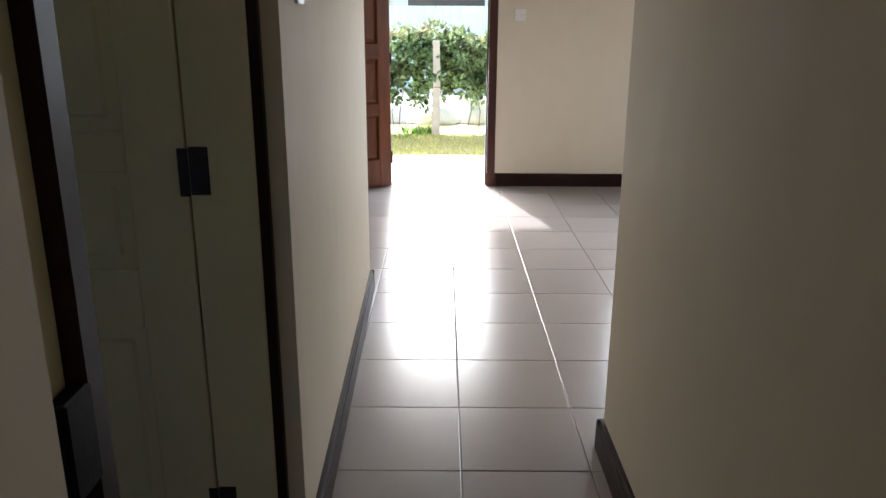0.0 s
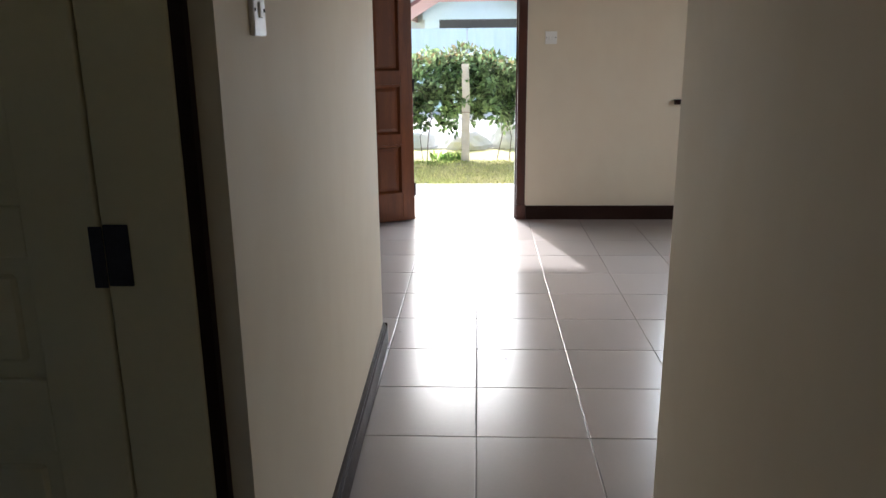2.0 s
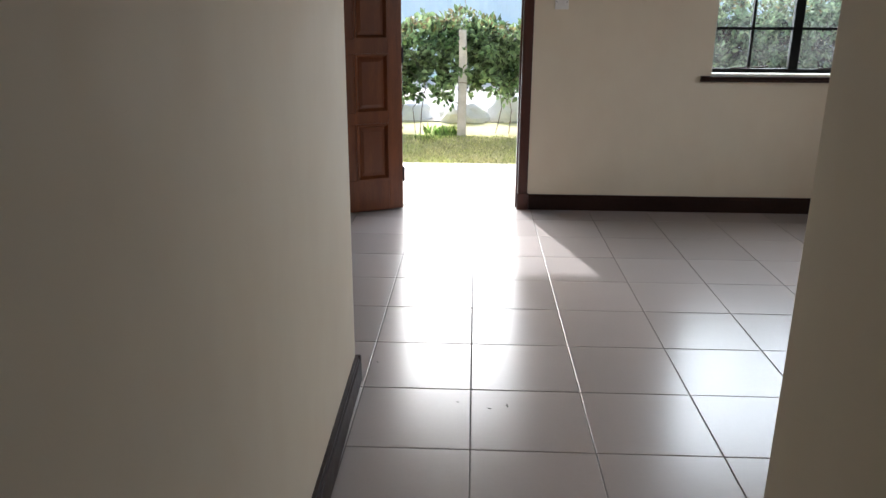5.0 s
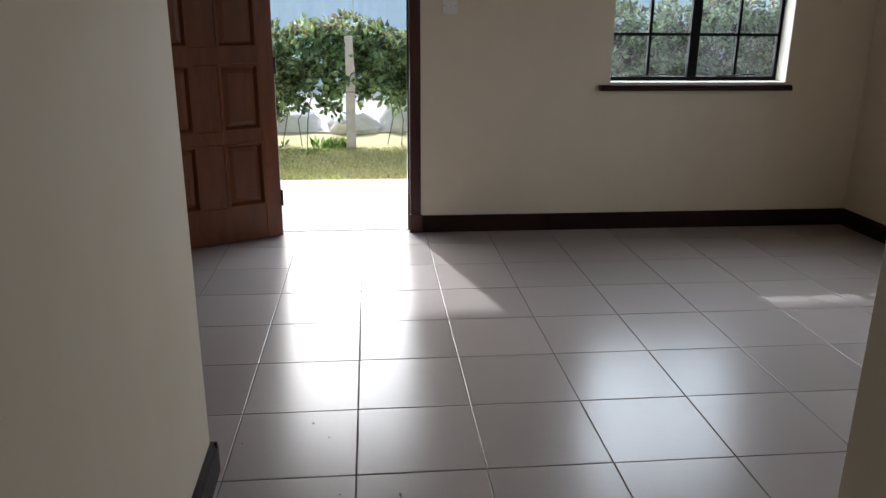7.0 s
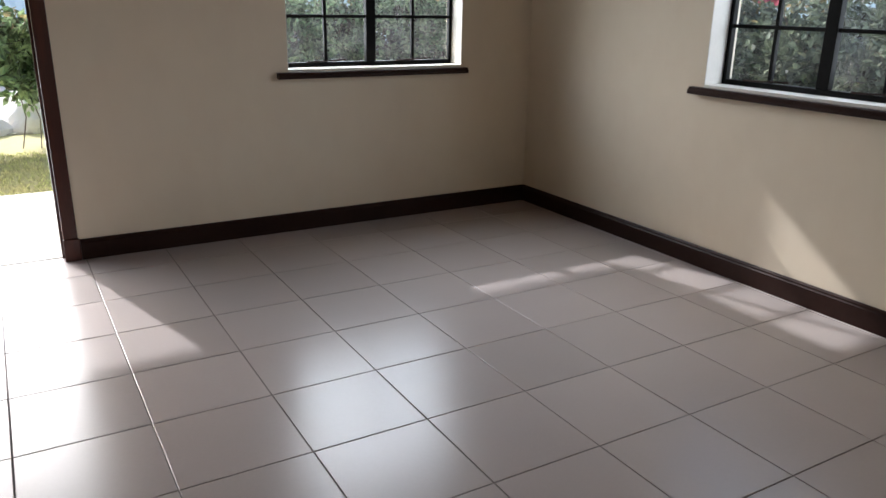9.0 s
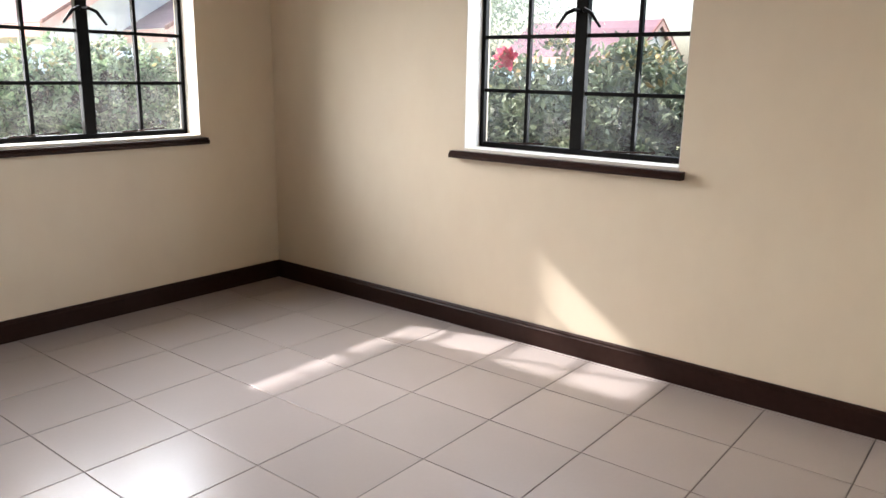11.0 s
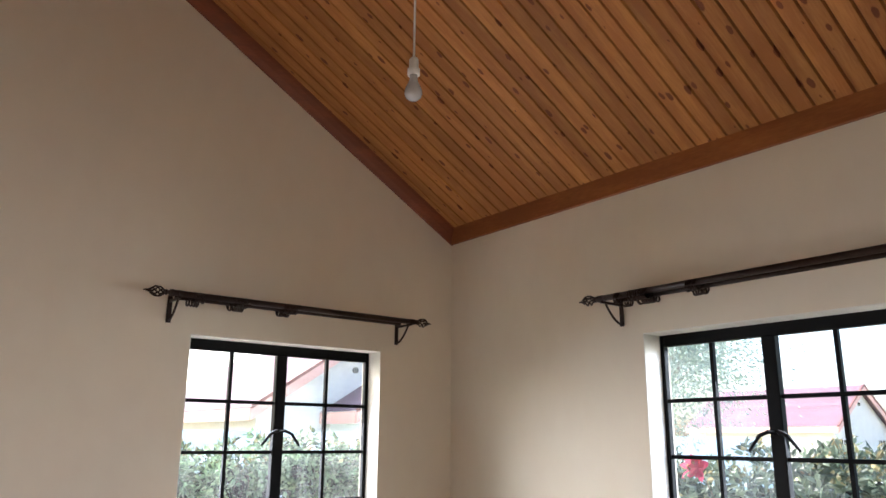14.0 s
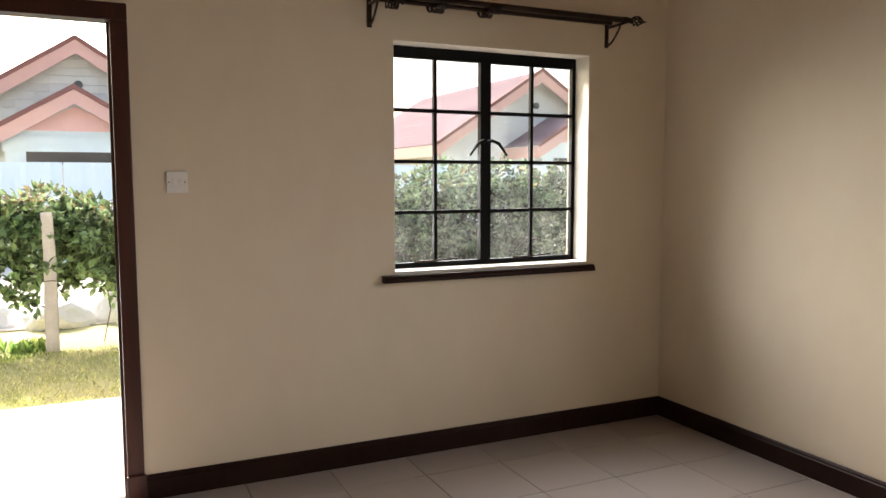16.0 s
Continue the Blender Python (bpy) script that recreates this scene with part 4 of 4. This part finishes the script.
def house(x, y, porch_dx, label, heading=0.0, rows=20, blocks=False, porch=True):
    h = empty("house", (x, y, 0), heading, label, "house", "neighbouring houses")
    gable_front(h, 0, 0, 3.6, 2.42, 0.645, HOUSEWALL, FASCIA, 9.0, oculus=True, rows=rows, blocks=blocks)
    if porch:
        gable_front(h, porch_dx, -1.7, 1.75, 2.36, 0.60, PORCHWALL, FASCIA, 1.7, pink=True, rows=8)
        part("beam", block(bmesh.new(), (porch_dx - 1.45, -1.74, 2.02), (porch_dx + 1.45, -1.66, 2.36)), PORCHWALL, h)
        # solid dark panel on the wall, painting the porch's inner shade
        part("porch_opening", block(bmesh.new(), (porch_dx - 1.0, -1.735, 0.1), (porch_dx + 1.1, -1.69, 2.02)), GLASS_AND_SHADE, h, "dark panel standing in for the shaded porch opening")
    for wx in (-2.6, 2.6):
        w = part("window", rounded((wx - 0.55, -0.04, 0.7), (wx + 0.55, 0.01, 1.7), 0.01), GLASS_AND_SHADE, h)
        for k in range(4):
            part("window_bar", block(bmesh.new(), (wx - 0.55 + k * 0.36, -0.06, 0.7), (wx - 0.51 + k * 0.36, -0.04, 1.7)), REVEAL, w)
    return h


house(0.25, 23.6, -0.05, "neighbouring stone house with salmon gables and red tile roof", blocks=True)
house(13.2, 23.6, 0.6, "second neighbouring stone house with salmon gables and red tile roof")
house(46.0, 22.6, 1.0, "far red-roofed house beyond the side hedge", 0.0, 14, porch=False)


def tree(x, y, height, spread, leaves, seed, label, bare=0.5):
    rs = random.Random(seed)
    t = empty("tree", (x, y, GZ), 0, label, "tree")
    bm, ends = bmesh.new(), []

    def limb(p, d, length, r, level):
        pts, q = [tuple(p)], Vector(p)
        for k in range(4):
            d = (d + Vector((rs.gauss(0, 0.16), rs.gauss(0, 0.16), rs.gauss(0.05, 0.1)))).normalized()
            q = q + d * length / 4
            pts.append(tuple(q))
        tube(bm, pts, [r * (1 - 0.14 * k) for k in range(5)], 7 if level < 2 else 4)
        if level >= 2:
            ends.extend(pts[1:])
        if level < 3:
            for k in range(4 if level else 6):
                a, tilt = rs.uniform(0, math.tau), rs.uniform(0.5, 1.0)
                nd = (d + Vector((math.cos(a) * tilt, math.sin(a) * tilt, rs.uniform(-0.1, 0.4)))).normalized()
                limb(Vector(pts[rs.choice((2, 3, 4))]), nd, length * rs.uniform(0.5, 0.72), r * 0.42, level + 1)
    limb(Vector((0, 0, -0.1)), Vector((0, 0, 1)), height * 0.45, 0.055, 0)
    part("trunk", bm, BRANCH, t)
    nr = np.random.RandomState(seed)
    e = np.array(ends)
    k = nr.randint(0, len(e), leaves)
    off = nr.normal(0, spread, (leaves, 3))
    scatter("crown", e[k] + off, off + nr.normal(0, 0.1, off.shape), nr.uniform(0.03, 0.065, leaves), HAZE, "", "", t, "stuff", 0.4)


tree(9.2, 9.1, 5.8, 0.40, 60000, 21, "thin-leaved garden tree behind the side hedge")
tree(52.0, 20.5, 5.5, 0.35, 7000, 22, "far leafy tree beyond the houses")


def flower(x, y, z):
    f = empty("red_flower", (x, y, z), 0, "bright red hibiscus-like flower on the side hedge", "flower")
    rs = random.Random(2)
    for i in range(14):
        a = i * math.tau / 9 + rs.uniform(-0.2, 0.2)
        L, lift = rs.uniform(0.065, 0.105), rs.uniform(-0.25, 0.5)
        bm = bmesh.new()
        d = Vector((-0.45 + 0.25 * rs.random(), math.cos(a), math.sin(a))).normalized()
        s = d.cross(Vector((1, 0.2, 0.1))).normalized()
        u = [bm.verts.new(d * L * t_ + s * w_ * L + Vector((-lift * t_ * t_ * L, 0, 0))) for t_, w_ in ((0, 0), (0.45, 0.24), (0.8, 0.18), (1, 0), (0.8, -0.18), (0.45, -0.24))]
        m_ = bm.verts.new(d * L * 0.55 + Vector((0.01, 0, 0)))
        for k in range(6):
            bm.faces.new((u[k], u[(k + 1) % 6], m_))
        part("petal", bm, PETAL, f)
    part("stalk", tube(bmesh.new(), [(0, 0, 0), (0.12, 0.02, -0.10), (0.22, 0.0, -0.3)], 0.004, 5), TWIG, f)


flower(4.60, 5.52, 1.41)

# ---- floor: slab and tiles ----
T, TX, TY, J = 0.40, 0.252, 3.040, 0.002
bm = block(bmesh.new(), (WX, -1.4, -0.3), (EX, NY + 0.06, -0.0035))
floor = structure("floor", bm, GROUT, "glossy grey-mauve ceramic tile floor", "floor")


def tile_mesh(x0, y0, x1, y1):
    """One tile with an eased edge, about its own centre."""
    cx, cy = (x0 + x1) / 2, (y0 + y1) / 2
    a, b, e = (x1 - x0) / 2, (y1 - y0) / 2, 0.0018
    bm = bmesh.new()
    lo = [bm.verts.new((sx * a, sy * b, -0.0035)) for sx, sy in ((-1, -1), (1, -1), (1, 1), (-1, 1))]
    md = [bm.verts.new((sx * a, sy * b, -0.0008)) for sx, sy in ((-1, -1), (1, -1), (1, 1), (-1, 1))]
    hi = [bm.verts.new((sx * (a - e), sy * (b - e), 0)) for sx, sy in ((-1, -1), (1, -1), (1, 1), (-1, 1))]
    for A, B in ((lo, md), (md, hi)):
        for k in range(4):
            bm.faces.new((A[k], A[(k + 1) % 4], B[(k + 1) % 4], B[k]))
    bm.faces.new(hi)
    me = bpy.data.meshes.new("tile")
    bm.to_mesh(me)
    bm.free()
    me.materials.append(TILE)
    return me, cx, cy


def lay_tiles():
    shared = {}
    rest = bmesh.new()
    i0, i1 = math.floor((WX - TX) / T), math.ceil((EX - TX) / T)
    j0, j1 = math.floor((-1.4 - TY) / T), math.ceil((NY + 0.06 - TY) / T)
    rs = random.Random(9)
    for i in range(i0, i1):
        for j in range(j0, j1):
            x0, x1 = max(WX, TX + i * T + J), min(EX, TX + (i + 1) * T - J)
            y0, y1 = max(-1.4, TY + j * T + J), min(NY + 0.06, TY + (j + 1) * T - J)
            if x1 - x0 < 0.02 or y1 - y0 < 0.02 or (x0 > HX + 0.02 and y1 < SY) or (x1 < -0.45 and y1 < SWY - 0.1 and (y1 < -0.2 or x1 < -1.6 or y0 > 2.4)):
                continue
            near = x1 > -1.0 and not (y1 < -0.3)
            key = (round(x1 - x0, 4), round(y1 - y0, 4))
            if near:
                if key not in shared:
                    shared[key] = tile_mesh(x0, y0, x1, y1)[0]
                ob = new("tile", shared[key])
                ob.parent = floor
                ob.matrix_basis = pose((x0 + x1) / 2, (y0 + y1) / 2, rs.uniform(-0.0004, 0.0003), rs.uniform(-0.06, 0.06), rs.uniform(-0.06, 0.06), 0)
            else:
                block(rest, (x0, y0, -0.003), (x1, y1, 0))
    tagged(part("tile_field", rest, TILE, floor), kind="stuff")


lay_tiles()


def scuff(x, y, w, d, turn):
    """A thin smear of dried dirt on the tiles."""
    rs = random.Random(round(x * 100))
    bm = bmesh.new()
    rim = [(math.cos(k * 0.785) * w * rs.uniform(0.6, 1), math.sin(k * 0.785) * d * rs.uniform(0.6, 1)) for k in range(8)]
    prism(bm, rim, 0.0, 0.0012)
    ob = part("dirt_mark", bm, GROUT)
    ob.matrix_world = pose(x, y, 0.0004, 0, 0, turn)
    tagged(ob, "small dried dirt mark on the floor tiles", "dirt mark", "dirt marks on the floor")


for x, y, w, d, turn in ((0.206, 3.744, 0.006, 0.003, 10), (0.319, 3.704, 0.009, 0.003, -8), (0.381, 3.729, 0.005, 0.014, 5), (0.101, 4.157, 0.005, 0.007, 20), (0.159, 4.062, 0.004, 0.003, 0), (-0.12, 4.047, 0.004, 0.003, 30)):
    scuff(x, y, w, d, turn)
